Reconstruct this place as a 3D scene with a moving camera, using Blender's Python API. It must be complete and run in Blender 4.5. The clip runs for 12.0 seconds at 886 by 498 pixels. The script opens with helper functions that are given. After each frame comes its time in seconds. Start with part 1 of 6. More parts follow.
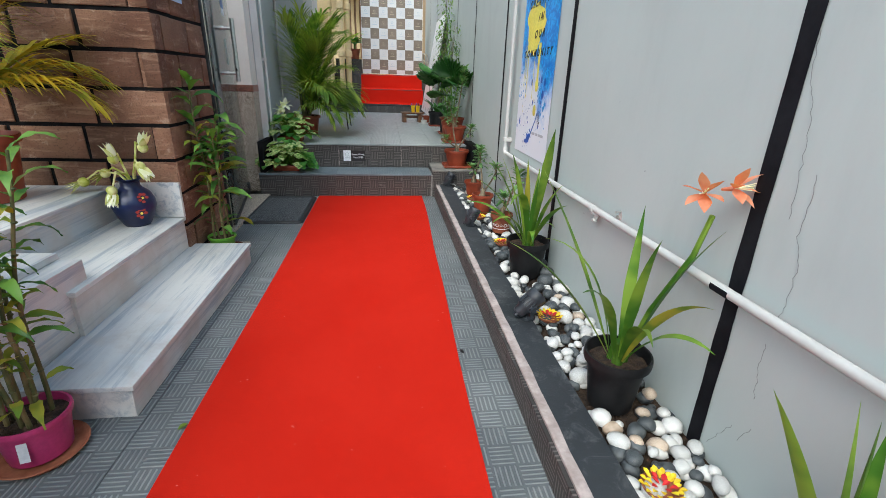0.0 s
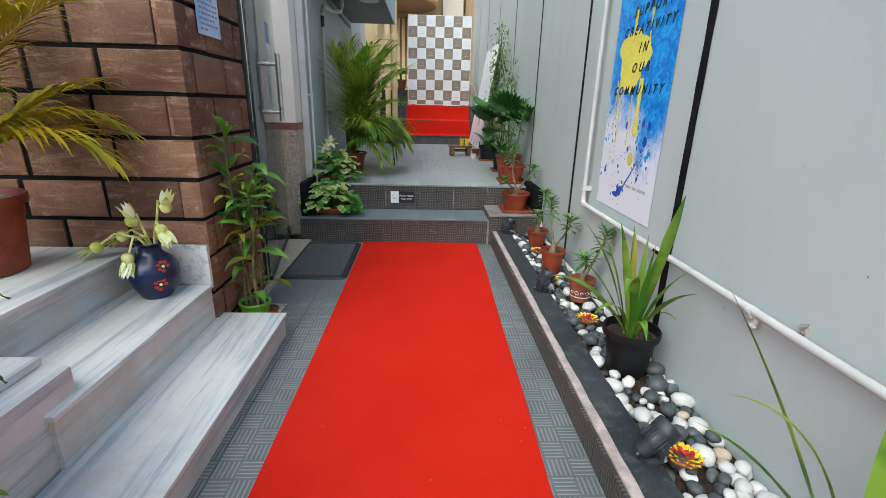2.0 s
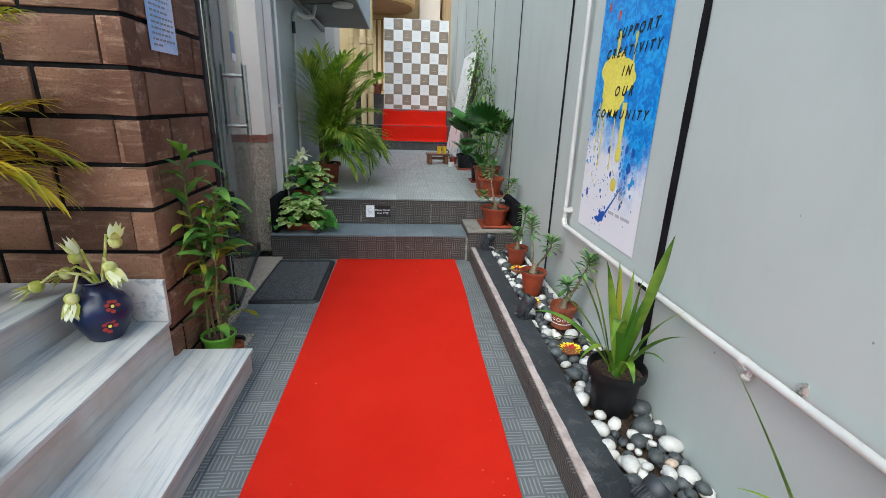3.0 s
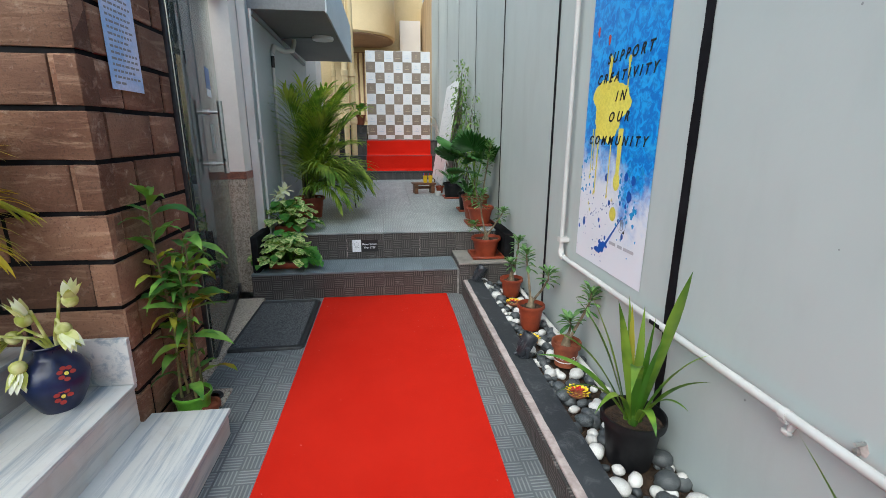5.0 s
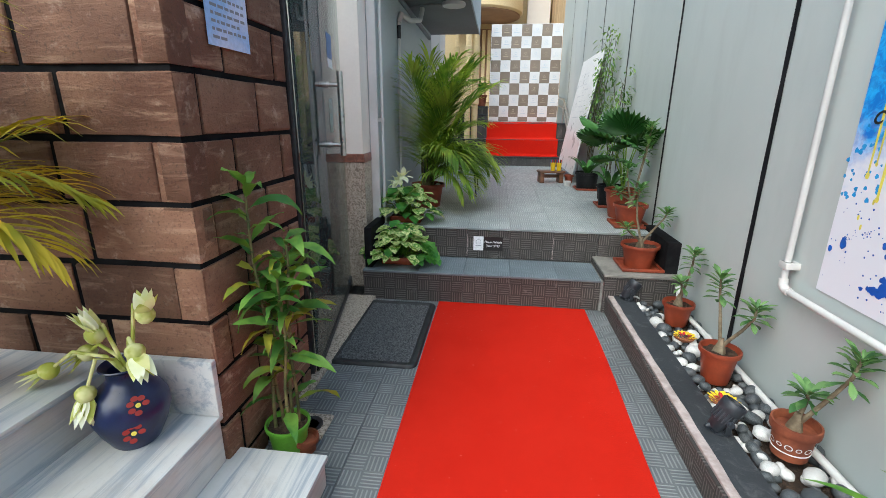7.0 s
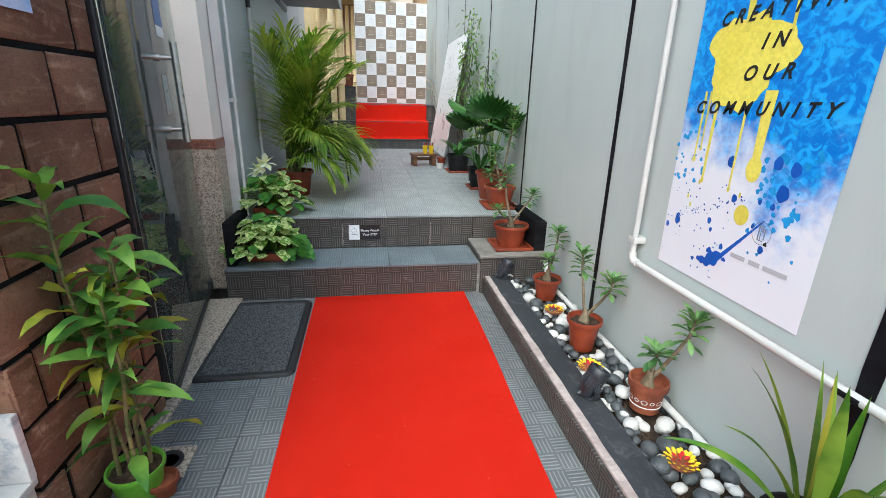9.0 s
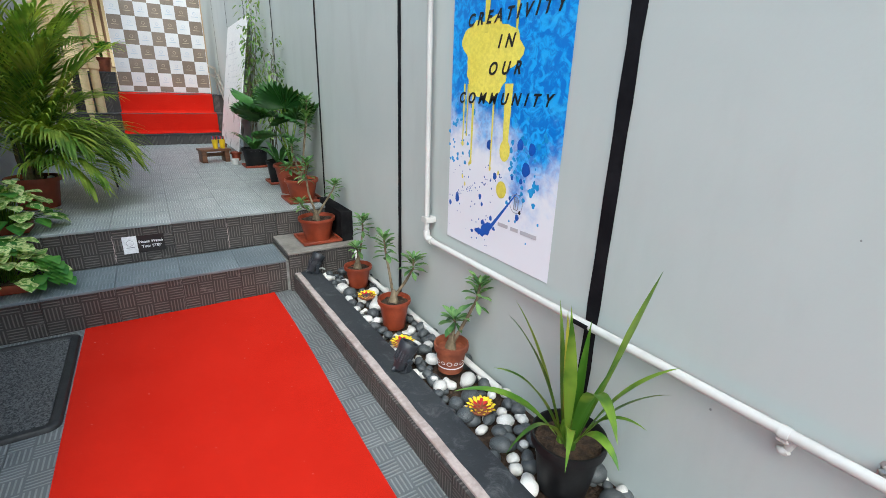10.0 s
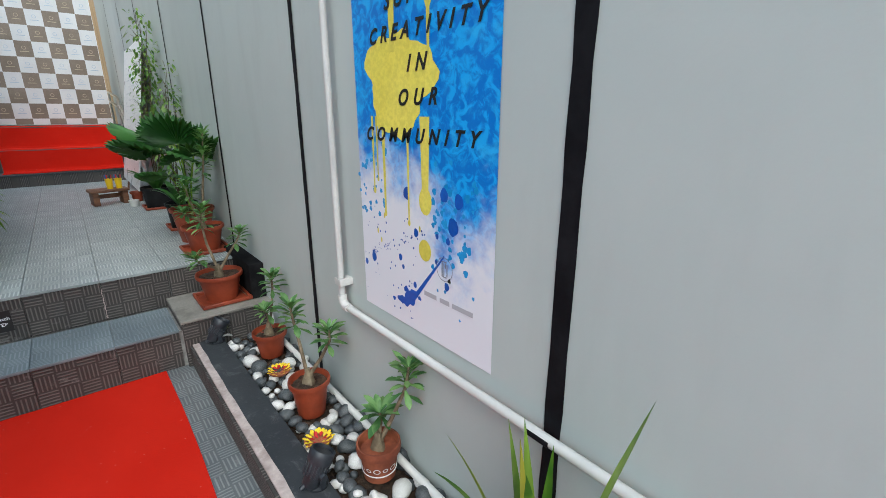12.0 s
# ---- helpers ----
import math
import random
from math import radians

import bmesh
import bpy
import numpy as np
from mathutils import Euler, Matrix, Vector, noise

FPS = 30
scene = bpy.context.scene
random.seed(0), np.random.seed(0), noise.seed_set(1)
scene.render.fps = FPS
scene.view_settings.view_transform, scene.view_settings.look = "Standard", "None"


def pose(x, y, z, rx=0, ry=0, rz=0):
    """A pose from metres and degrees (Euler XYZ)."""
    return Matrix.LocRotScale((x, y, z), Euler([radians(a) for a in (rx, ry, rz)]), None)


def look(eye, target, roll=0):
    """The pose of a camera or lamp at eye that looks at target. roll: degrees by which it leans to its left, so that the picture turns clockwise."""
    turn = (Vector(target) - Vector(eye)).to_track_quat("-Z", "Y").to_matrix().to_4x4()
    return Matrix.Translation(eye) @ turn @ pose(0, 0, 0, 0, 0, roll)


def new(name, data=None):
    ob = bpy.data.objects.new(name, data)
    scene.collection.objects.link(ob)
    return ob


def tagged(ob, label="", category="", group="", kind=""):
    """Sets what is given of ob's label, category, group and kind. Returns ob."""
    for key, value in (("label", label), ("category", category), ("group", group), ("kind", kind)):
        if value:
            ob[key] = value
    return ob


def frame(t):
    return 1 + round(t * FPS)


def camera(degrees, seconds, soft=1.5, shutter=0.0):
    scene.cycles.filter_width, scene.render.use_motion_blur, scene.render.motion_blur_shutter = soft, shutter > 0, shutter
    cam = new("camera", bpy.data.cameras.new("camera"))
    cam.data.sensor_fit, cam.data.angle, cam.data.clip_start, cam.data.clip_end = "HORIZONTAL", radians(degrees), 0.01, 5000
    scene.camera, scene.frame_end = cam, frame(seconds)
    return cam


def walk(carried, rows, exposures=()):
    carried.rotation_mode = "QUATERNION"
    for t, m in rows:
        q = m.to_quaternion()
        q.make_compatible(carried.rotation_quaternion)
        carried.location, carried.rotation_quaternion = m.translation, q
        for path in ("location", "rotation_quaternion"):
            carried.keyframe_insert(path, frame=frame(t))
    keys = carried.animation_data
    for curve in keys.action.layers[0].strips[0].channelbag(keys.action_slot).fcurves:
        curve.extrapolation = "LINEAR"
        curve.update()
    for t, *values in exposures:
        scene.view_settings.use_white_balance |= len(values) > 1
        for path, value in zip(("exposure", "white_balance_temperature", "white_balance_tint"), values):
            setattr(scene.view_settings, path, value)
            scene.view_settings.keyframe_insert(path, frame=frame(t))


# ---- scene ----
cam = camera(89.3, 12.0, soft=0.8)
PATH = [
    (0, (0.051, 1.14, 1.079), (0.29, 2.996, 0.374), 1.8),
    (0.5, (-0.013, 1.259, 1.106), (0.166, 3.128, 0.416), 2.3),
    (1, (-0.063, 1.366, 1.123), (0.058, 3.248, 0.457), 2.0),
    (1.5, (-0.085, 1.477, 1.135), (0.009, 3.369, 0.494), 1.8),
    (2, (-0.075, 1.689, 1.156), (0.007, 3.591, 0.545), 1.4),
    (2.5, (-0.072, 1.803, 1.248), (-0.005, 3.709, 0.646), 1.3),
    (3, (-0.068, 1.839, 1.26), (0.112, 3.735, 0.65), 2.0),
    (3.2, (-0.078, 1.836, 1.266), (0.16, 3.726, 0.658), 2.2),
    (4.8, (-0.084, 1.938, 1.281), (0.259, 3.842, 0.777), 0.7),
    (5, (-0.074, 2.0, 1.276), (0.161, 3.922, 0.777), 0.2),
    (5.5, (-0.102, 2.156, 1.263), (-0.12, 4.092, 0.762), -0.4),
    (6, (-0.191, 2.323, 1.265), (-0.317, 4.254, 0.76), -0.7),
    (6.5, (-0.241, 2.454, 1.249), (-0.439, 4.373, 0.72), 0.2),
    (6.7, (-0.239, 2.514, 1.237), (-0.464, 4.425, 0.693), 0.5),
    (8.3, (-0.265, 2.703, 1.251), (-0.47, 4.589, 0.618), 1.0),
    (8.5, (-0.243, 2.71, 1.248), (-0.319, 4.606, 0.616), 1.0),
    (9, (-0.229, 2.688, 1.25), (0.079, 4.56, 0.617), 1.5),
    (9.5, (-0.181, 2.663, 1.25), (0.526, 4.422, 0.613), 2.0),
    (10, (-0.147, 2.625, 1.259), (0.876, 4.214, 0.605), 1.7),
    (10.5, (-0.067, 2.612, 1.251), (1.109, 4.083, 0.577), 0.6),
    (11, (0.063, 2.648, 1.267), (1.254, 4.104, 0.586), 0.7),
    (11.5, (0.128, 2.753, 1.284), (1.327, 4.214, 0.629), 0.4),
    (12, (0.182, 2.916, 1.307), (1.399, 4.394, 0.729), -0.0),
]
walk(cam, [(t, look(eye, target, roll)) for t, eye, target, roll in PATH],
     exposures=((0.0, 0.84, 6050, 0), (2.5, 0.84, 6050, 0), (5.0, 0.78, 6050, 0), (6.5, 0.95, 6050, 0), (8.5, 1.15, 6050, 0), (9.5, 1.14, 6050, 0), (10.5, 0.76, 5980, 0), (12.0, 0.64, 5950, 0)))

# ---- light ----
world = bpy.data.worlds.new("sky")
scene.world = world
world.use_nodes = True
_wn = world.node_tree.nodes
_sky = _wn.new("ShaderNodeTexSky")
_sky.sky_type, _sky.sun_disc = "NISHITA", False
_sky.sun_elevation, _sky.sun_rotation = radians(48), radians(210)
_sky.air_density, _sky.dust_density, _sky.ozone_density = 1.0, 3.0, 1.0
_bg = _wn["Background"]
_bg.inputs["Strength"].default_value = 0.15
world.node_tree.links.new(_sky.outputs["Color"], _bg.inputs["Color"])
sun = new("sun", bpy.data.lights.new("sun", "SUN"))
sun.data.energy, sun.data.angle, sun.data.color = 1.2, radians(70), (1.0, 0.985, 0.96)
sun.matrix_world = look((-2.7, -4.6, 6.0), (0, 0, 0))

# ---- geometry helpers ----
R = random.Random(7)


class Build:
    """Vertices and faces of one mesh."""

    def __init__(self):
        self.v, self.f = [], []

    def quad(self, *pts):
        n = len(self.v)
        self.v += [tuple(p) for p in pts]
        self.f.append(tuple(range(n, n + len(pts))))
        return self

    def box(self, x0, y0, z0, x1, y1, z1):
        n = len(self.v)
        self.v += [(x, y, z) for z in (z0, z1) for x, y in ((x0, y0), (x1, y0), (x1, y1), (x0, y1))]
        self.f += [tuple(n + i for i in f) for f in ((3, 2, 1, 0), (4, 5, 6, 7), (0, 1, 5, 4), (1, 2, 6, 5), (2, 3, 7, 6), (3, 0, 4, 7))]
        return self

    def rbox(self, x0, y0, z0, x1, y1, z1, r=0.01, seg=2):
        bm = bmesh.new()
        bmesh.ops.create_cube(bm, size=1.0)
        for v in bm.verts:
            v.co = Vector(((x0 + x1) / 2 + v.co.x * (x1 - x0), (y0 + y1) / 2 + v.co.y * (y1 - y0), (z0 + z1) / 2 + v.co.z * (z1 - z0)))
        bmesh.ops.bevel(bm, geom=bm.edges[:], offset=r, segments=seg, affect="EDGES", profile=0.6)
        return self.take(bm)

    def take(self, bm):
        n = len(self.v)
        bm.verts.index_update()
        self.v += [tuple(v.co) for v in bm.verts]
        self.f += [tuple(n + v.index for v in f.verts) for f in bm.faces]
        bm.free()
        return self

    def lathe(self, profile, seg=28, at=(0, 0, 0), wobble=0.0):
        n, k = len(self.v), len(profile)
        for i in range(seg):
            a = 2 * math.pi * i / seg
            w = 1 + wobble * math.sin(3 * a + at[0] * 9) * 0.5
            self.v += [(at[0] + r * w * math.cos(a), at[1] + r * w * math.sin(a), at[2] + z) for r, z in profile]
        for i in range(seg):
            j = (i + 1) % seg
            for p in range(k - 1):
                self.f.append((n + i * k + p, n + j * k + p, n + j * k + p + 1, n + i * k + p + 1))
        for p, flip in ((0, True), (k - 1, False)):
            if profile[p][0] > 1e-4:
                ring = [n + i * k + p for i in range(seg)]
                self.f.append(tuple(ring[::-1] if flip else ring))
        return self

    def tube(self, pts, r0, r1=None, seg=8, caps=True):
        r1 = r0 if r1 is None else r1
        pts = [Vector(p) for p in pts]
        n = len(self.v)
        for i, p in enumerate(pts):
            d = (pts[min(i + 1, len(pts) - 1)] - pts[max(i - 1, 0)]).normalized()
            u = d.orthogonal().normalized() if i == 0 else (u - d * u.dot(d)).normalized()
            w = d.cross(u)
            r = r0 + (r1 - r0) * i / max(1, len(pts) - 1)
            self.v += [tuple(p + (u * math.cos(a) + w * math.sin(a)) * r) for a in (2 * math.pi * s / seg for s in range(seg))]
        for i in range(len(pts) - 1):
            for s in range(seg):
                t = (s + 1) % seg
                self.f.append((n + i * seg + s, n + i * seg + t, n + (i + 1) * seg + t, n + (i + 1) * seg + s))
        if caps:
            self.f.append(tuple(n + s for s in range(seg))[::-1])
            self.f.append(tuple(n + (len(pts) - 1) * seg + s for s in range(seg)))
        return self

    def leaf(self, base, way, length, width, droop=0.3, fold=0.18, rows=6, widest=0.4, tip=0.0, twist=0.0, ripple=0.0):
        """A leaf blade that leaves base along way and bends down; widest: where along it the blade is broadest."""
        n, p, d = len(self.v), Vector(base), Vector(way).normalized()
        step = length / rows
        for i in range(rows + 1):
            s = i / rows
            side = d.cross(Vector((0, 0, 1)))
            side = side.normalized() if side.length > 0.05 else Vector((1, 0, 0))
            up = side.cross(d).normalized()
            if twist:
                q = Matrix.Rotation(twist * s, 3, d)
                side, up = q @ side, q @ up
            w = (s / widest) ** 0.7 if s < widest else max(0.0, 1 - ((s - widest) / (1 - widest)) ** 1.6)
            w = width / 2 * max(w, 0.12 if i == 0 else tip)
            rip = ripple * math.sin(s * 17 + length * 50)
            self.v += [tuple(p + side * -w + up * (w * fold * 2 + rip)), tuple(p), tuple(p + side * w + up * (w * fold * 2 - rip))]
            p = p + d * step
            d = (d + Vector((0, 0, -droop * step / length * 2 * (0.3 + s)))).normalized()
        for i in range(rows):
            a = n + i * 3
            self.f += [(a, a + 1, a + 4, a + 3), (a + 1, a + 2, a + 5, a + 4)]
        return self

    def blob(self, at, size, sub=2, rough=0.12, turn=0.0, seed=0.0):
        bm = bmesh.new()
        bmesh.ops.create_icosphere(bm, subdivisions=sub, radius=1.0)
        m = Matrix.Rotation(turn, 3, "Z")
        for v in bm.verts:
            k = 1 + rough * noise.noise(v.co * 1.3 + Vector((seed, seed * 2.3, 0)))
            v.co = m @ Vector((v.co.x * size[0] * k, v.co.y * size[1] * k, v.co.z * size[2] * k)) + Vector(at)
        return self.take(bm)

    def disc(self, u, v, ru, rv=None, seg=14, z=0.0, rough=0.0):
        n, rv = len(self.v), rv or ru
        ph = u * 91 + v * 57
        for i in range(seg):
            a = 2 * math.pi * i / seg
            k = 1 + rough * (math.sin(3 * a + ph) * 0.6 + math.sin(5 * a + 2 * ph) * 0.4)
            self.v.append((u + ru * k * math.cos(a), v + rv * k * math.sin(a), z))
        self.f.append(tuple(range(n, n + seg)))
        return self

    def ring(self, u, v, r, w, z=0.0, seg=28):
        n = len(self.v)
        for i in range(seg):
            a = 2 * math.pi * i / seg
            self.v += [(u + (r + e) * math.cos(a), v + (r + e) * math.sin(a), z) for e in (-w / 2, w / 2)]
        self.f += [(n + 2 * i, n + 2 * i + 1, n + (2 * i + 3) % (2 * seg), n + (2 * i + 2) % (2 * seg)) for i in range(seg)]
        return self

    def rect(self, u0, v0, u1, v1, z=0.0):
        return self.quad((u0, v0, z), (u1, v0, z), (u1, v1, z), (u0, v1, z))

    def mesh(self, name, material, smooth=True):
        me = bpy.data.meshes.new(name)
        me.from_pydata(self.v, [], self.f)
        me.materials.append(material)
        bm = bmesh.new()
        bm.from_mesh(me)
        bmesh.ops.recalc_face_normals(bm, faces=bm.faces[:])
        if smooth:
            for f in bm.faces:
                f.smooth = True
            for e in bm.edges:
                if len(e.link_faces) == 2 and e.calc_face_angle(0) > 0.7:
                    e.smooth = False
        bm.to_mesh(me)
        bm.free()
        return me


def part(name, b, material, parent=None, label="", smooth=True):
    ob = new(name, b.mesh(name, material, smooth) if isinstance(b, Build) else b)
    ob.parent = parent
    if label:
        ob["label"] = label
    return ob


def thing(name, label, category, at=(0, 0, 0), turn=0.0, group="", kind=""):
    ob = new(name)
    ob.empty_display_size = 0.05
    ob.matrix_world = pose(*at, 0, 0, turn)
    return tagged(ob, label, category, group, kind)


def solid(name, b, material, label, category="", kind="structure", smooth=False):
    return tagged(part(name, b, material, None, label, smooth), label, category, "", kind)


def flat(at, right, up):
    """A pose whose x runs along right and y along up."""
    x, y = Vector(right).normalized(), Vector(up).normalized()
    z = x.cross(y)
    return Matrix(((x.x, y.x, z.x, at[0]), (x.y, y.y, z.y, at[1]), (x.z, y.z, z.z, at[2]), (0, 0, 0, 1)))


def words(name, body, size, material, parent, u, v, z=0.002, shear=0.0, span=0.0, label="", offset=0.0):
    """Raised lettering centred on (u, v); span: the width to which its letters are spaced out."""
    cu = bpy.data.curves.new(name, "FONT")
    cu.body, cu.size, cu.shear, cu.align_x, cu.align_y, cu.offset, cu.extrude = body, size, shear, "CENTER", "CENTER", offset, 0.0003
    tmp = bpy.data.objects.new(name, cu)
    scene.collection.objects.link(tmp)

    def built(space):
        cu.space_character = space
        return bpy.data.meshes.new_from_object(tmp.evaluated_get(bpy.context.evaluated_depsgraph_get()))

    def width(me):
        return max(p.co.x for p in me.vertices) - min(p.co.x for p in me.vertices)

    me = built(1.0)
    if span:
        w1, w2 = width(me), width(built(2.0))
        me = built(1.0 + (span - w1) / (w2 - w1))
    bpy.data.objects.remove(tmp)
    mid = (max(p.co.x for p in me.vertices) + min(p.co.x for p in me.vertices)) / 2
    bm = bmesh.new()
    bm.from_mesh(me)
    left, letters = set(bm.verts), []
    while left:
        island, todo = set(), [min(left, key=lambda p: p.co.x)]
        while todo:
            p = todo.pop()
            if p in island:
                continue
            island.add(p)
            todo += [e.other_vert(p) for e in p.link_edges]
        left -= island
        letters.append(island)
    for island in letters:
        order = {p: k for k, p in enumerate(sorted(island, key=lambda p: p.index))}
        sub = bpy.data.meshes.new(name)
        sub.from_pydata([tuple(p.co) for p in order], [], [tuple(order[p] for p in f.verts) for f in bm.faces if f.verts[0] in island])
        sub.materials.append(material)
        ob = new(name, sub)
        ob.parent = parent
        ob.matrix_local = Matrix.Translation((u - mid, v, z))
        if label:
            ob["label"] = label
    bm.free()
    return ob


# ---- materials ----
class Nodes:
    def __init__(self, name):
        self.m = bpy.data.materials.new(name)
        self.m.use_nodes = True
        self.t = self.m.node_tree
        self.p = self.t.nodes["Principled BSDF"]

    def add(self, kind, operation="", data_type="", blend_type=""):
        n = self.t.nodes.new("ShaderNode" + kind)
        if operation:
            n.operation = operation
        if data_type:
            n.data_type = data_type
        if blend_type:
            n.blend_type = blend_type
        return n

    def link(self, a, b):
        self.t.links.new(a, b)

    def math(self, op, a, b=None, clamp=False):
        n = self.add("Math", operation=op)
        n.use_clamp = clamp
        for i, x in enumerate((a, b)):
            if x is None:
                continue
            if isinstance(x, (int, float)):
                n.inputs[i].default_value = x
            else:
                self.link(x, n.inputs[i])
        return n.outputs[0]

    def mix(self, fac, a, b, mode="MIX"):
        n = self.add("Mix", data_type="RGBA", blend_type=mode)
        for sock, x in ((n.inputs[0], fac), (n.inputs[6], a), (n.inputs[7], b)):
            if isinstance(x, (int, float)):
                sock.default_value = x
            elif isinstance(x, tuple):
                sock.default_value = (*x, 1)
            else:
                self.link(x, sock)
        return n.outputs[2]

    def coords(self, stretch=(1, 1, 1), shift=True):
        c = self.add("TexCoord").outputs["Object"]
        if shift:
            info = self.add("ObjectInfo").outputs["Random"]
            add = self.add("VectorMath", operation="MULTIPLY_ADD")
            comb = self.add("CombineXYZ")
            for i in range(3):
                self.link(info, comb.inputs[i])
            self.link(comb.outputs[0], add.inputs[0])
            add.inputs[1].default_value = (7.3, 11.7, 5.1)
            self.link(c, add.inputs[2])
            c = add.outputs[0]
        mp = self.add("Mapping")
        mp.inputs["Scale"].default_value = stretch
        self.link(c, mp.inputs["Vector"])
        return mp.outputs[0]

    def noise(self, vec, scale, detail=5, rough=0.55, dist=0.0):
        n = self.add("TexNoise")
        n.inputs["Scale"].default_value, n.inputs["Detail"].default_value, n.inputs["Roughness"].default_value = scale, detail, rough
        n.inputs["Distortion"].default_value = dist
        self.link(vec, n.inputs["Vector"])
        return n.outputs["Fac"]

    def ramp(self, fac, lo, hi):
        n = self.add("MapRange")
        n.interpolation_type = "SMOOTHSTEP"
        self.link(fac, n.inputs[0])
        n.inputs[1].default_value, n.inputs[2].default_value = lo, hi
        return n.outputs[0]

    def bump(self, height, strength=0.3, dist=0.01):
        n = self.add("Bump")
        n.inputs["Strength"].default_value, n.inputs["Distance"].default_value = strength, dist
        self.link(height, n.inputs["Height"])
        self.link(n.outputs[0], self.p.inputs["Normal"])

    def done(self, color, rough=0.6, metal=0.0, spec=0.5):
        if isinstance(color, tuple):
            self.p.inputs["Base Color"].default_value = (*color, 1)
        else:
            self.link(color, self.p.inputs["Base Color"])
        if isinstance(rough, (int, float)):
            self.p.inputs["Roughness"].default_value = rough
        else:
            self.link(rough, self.p.inputs["Roughness"])
        self.p.inputs["Metallic"].default_value = metal
        self.p.inputs["Specular IOR Level"].default_value = spec
        return self.m


def surf(name, a, b, scale=6.0, rough=0.6, bump=0.15, fine=70.0, metal=0.0, stretch=(1, 1, 1), spec=0.5, dist=0.004, vary=0.12, lo=0.35, hi=0.65, grain=0.35):
    """Two colours in soft patches, a fine grain over them and a little difference between objects."""
    n = Nodes(name)
    c = n.coords(stretch)
    big, small = n.noise(c, scale), n.noise(c, fine, 4, 0.6)
    col = n.mix(n.ramp(big, lo, hi), a, b)
    col = n.mix(grain, col, n.mix(n.ramp(small, 0.3, 0.7), (0.72, 0.72, 0.72), (1.2, 1.2, 1.2)), "MULTIPLY")
    info = n.add("ObjectInfo").outputs["Random"]
    hsv = n.add("HueSaturation")
    n.link(n.math("MULTIPLY_ADD", info, 2 * vary), hsv.inputs["Value"])
    hsv.inputs["Value"].links[0].from_node.inputs[2].default_value = 1 - vary
    n.link(col, hsv.inputs["Color"])
    n.bump(small, bump, dist)
    rr = n.math("MULTIPLY_ADD", big, 0.2)
    rr.node.inputs[2].default_value = rough - 0.1
    return n.done(hsv.outputs["Color"], rr, metal, spec)


def plain(name, color, rough=0.5, metal=0.0, spec=0.5):
    return Nodes(name).done(color, rough, metal, spec)


def foliage(name, a, b, streak=1.0, rough=0.42, scale=9.0, through_light=0.25):
    n = Nodes(name)
    c = n.coords((1, 1, 1))
    col = n.mix(n.ramp(n.noise(c, scale, 3), 0.4, 0.6), a, b)
    info = n.add("ObjectInfo").outputs["Random"]
    isl = n.add("NewGeometry").outputs["Random Per Island"]
    hsv = n.add("HueSaturation")
    v = n.math("MULTIPLY_ADD", n.math("ADD", info, isl), 0.4 * streak)
    v.node.inputs[2].default_value = 1.0 - 0.4 * streak
    n.link(v, hsv.inputs["Value"])
    n.link(col, hsv.inputs["Color"])
    n.bump(n.noise(c, 60, 2), 0.1, 0.002)
    n.done(hsv.outputs["Color"], rough + 0.06, 0.0, 0.32)
    tr = n.add("BsdfTranslucent")
    n.link(n.mix(1.0, hsv.outputs["Color"], (1.3, 1.4, 0.5), "MULTIPLY"), tr.inputs["Color"])
    mx = n.add("MixShader")
    mx.inputs[0].default_value = through_light
    out = n.t.nodes["Material Output"]
    n.link(n.p.outputs[0], mx.inputs[1])
    n.link(tr.outputs[0], mx.inputs[2])
    n.link(mx.outputs[0], out.inputs["Surface"])
    return n.m


T = 0.316  # floor tile


def tile_material(name, base, line, lines=5.0, rough=0.5, depth=0.6, soft=(0.25, 0.4)):
    """Anti-skid tile: four by four blocks of raised bars, turned block by block."""
    n = Nodes(name)
    sep = n.add("SeparateXYZ")
    n.link(n.add("TexCoord").outputs["Object"], sep.inputs[0])
    u, v = n.math("MULTIPLY", sep.outputs[0], 4 / T), n.math("MULTIPLY", sep.outputs[1], 4 / T)
    par = n.math("FLOORED_MODULO", n.math("ADD", n.math("FLOOR", u), n.math("FLOOR", v)), 2.0)
    inv = n.math("SUBTRACT", 1.0, par)
    across = n.math("ADD", n.math("MULTIPLY", u, par), n.math("MULTIPLY", v, inv))
    along = n.math("ADD", n.math("MULTIPLY", v, par), n.math("MULTIPLY", u, inv))
    wave = n.math("PINGPONG", n.math("MULTIPLY", n.math("FRACT", across), lines), 0.5)
    ends = n.math("PINGPONG", n.math("FRACT", along), 0.5)
    mask = n.math("MULTIPLY", n.ramp(wave, *soft), n.ramp(ends, 0.02, 0.08))
    c = n.coords()
    big, small = n.noise(c, 3.5, 5), n.noise(c, 130, 3)
    col = n.mix(mask, base, line)
    col = n.mix(n.ramp(big, 0.3, 0.75), n.mix(1.0, col, (0.78, 0.79, 0.8), "MULTIPLY"), n.mix(1.0, col, (1.18, 1.17, 1.15), "MULTIPLY"))
    col = n.mix(n.math("MULTIPLY", n.ramp(n.noise(c, 17, 6, 0.7), 0.58, 0.75), 0.35), col, (0.33, 0.32, 0.30))
    hgt = n.math("ADD", mask, n.math("MULTIPLY", small, 0.3))
    n.bump(hgt, depth, 0.003)
    rr = n.math("MULTIPLY_ADD", big, 0.3)
    rr.node.inputs[2].default_value = rough - 0.15
    return n.done(col, rr)


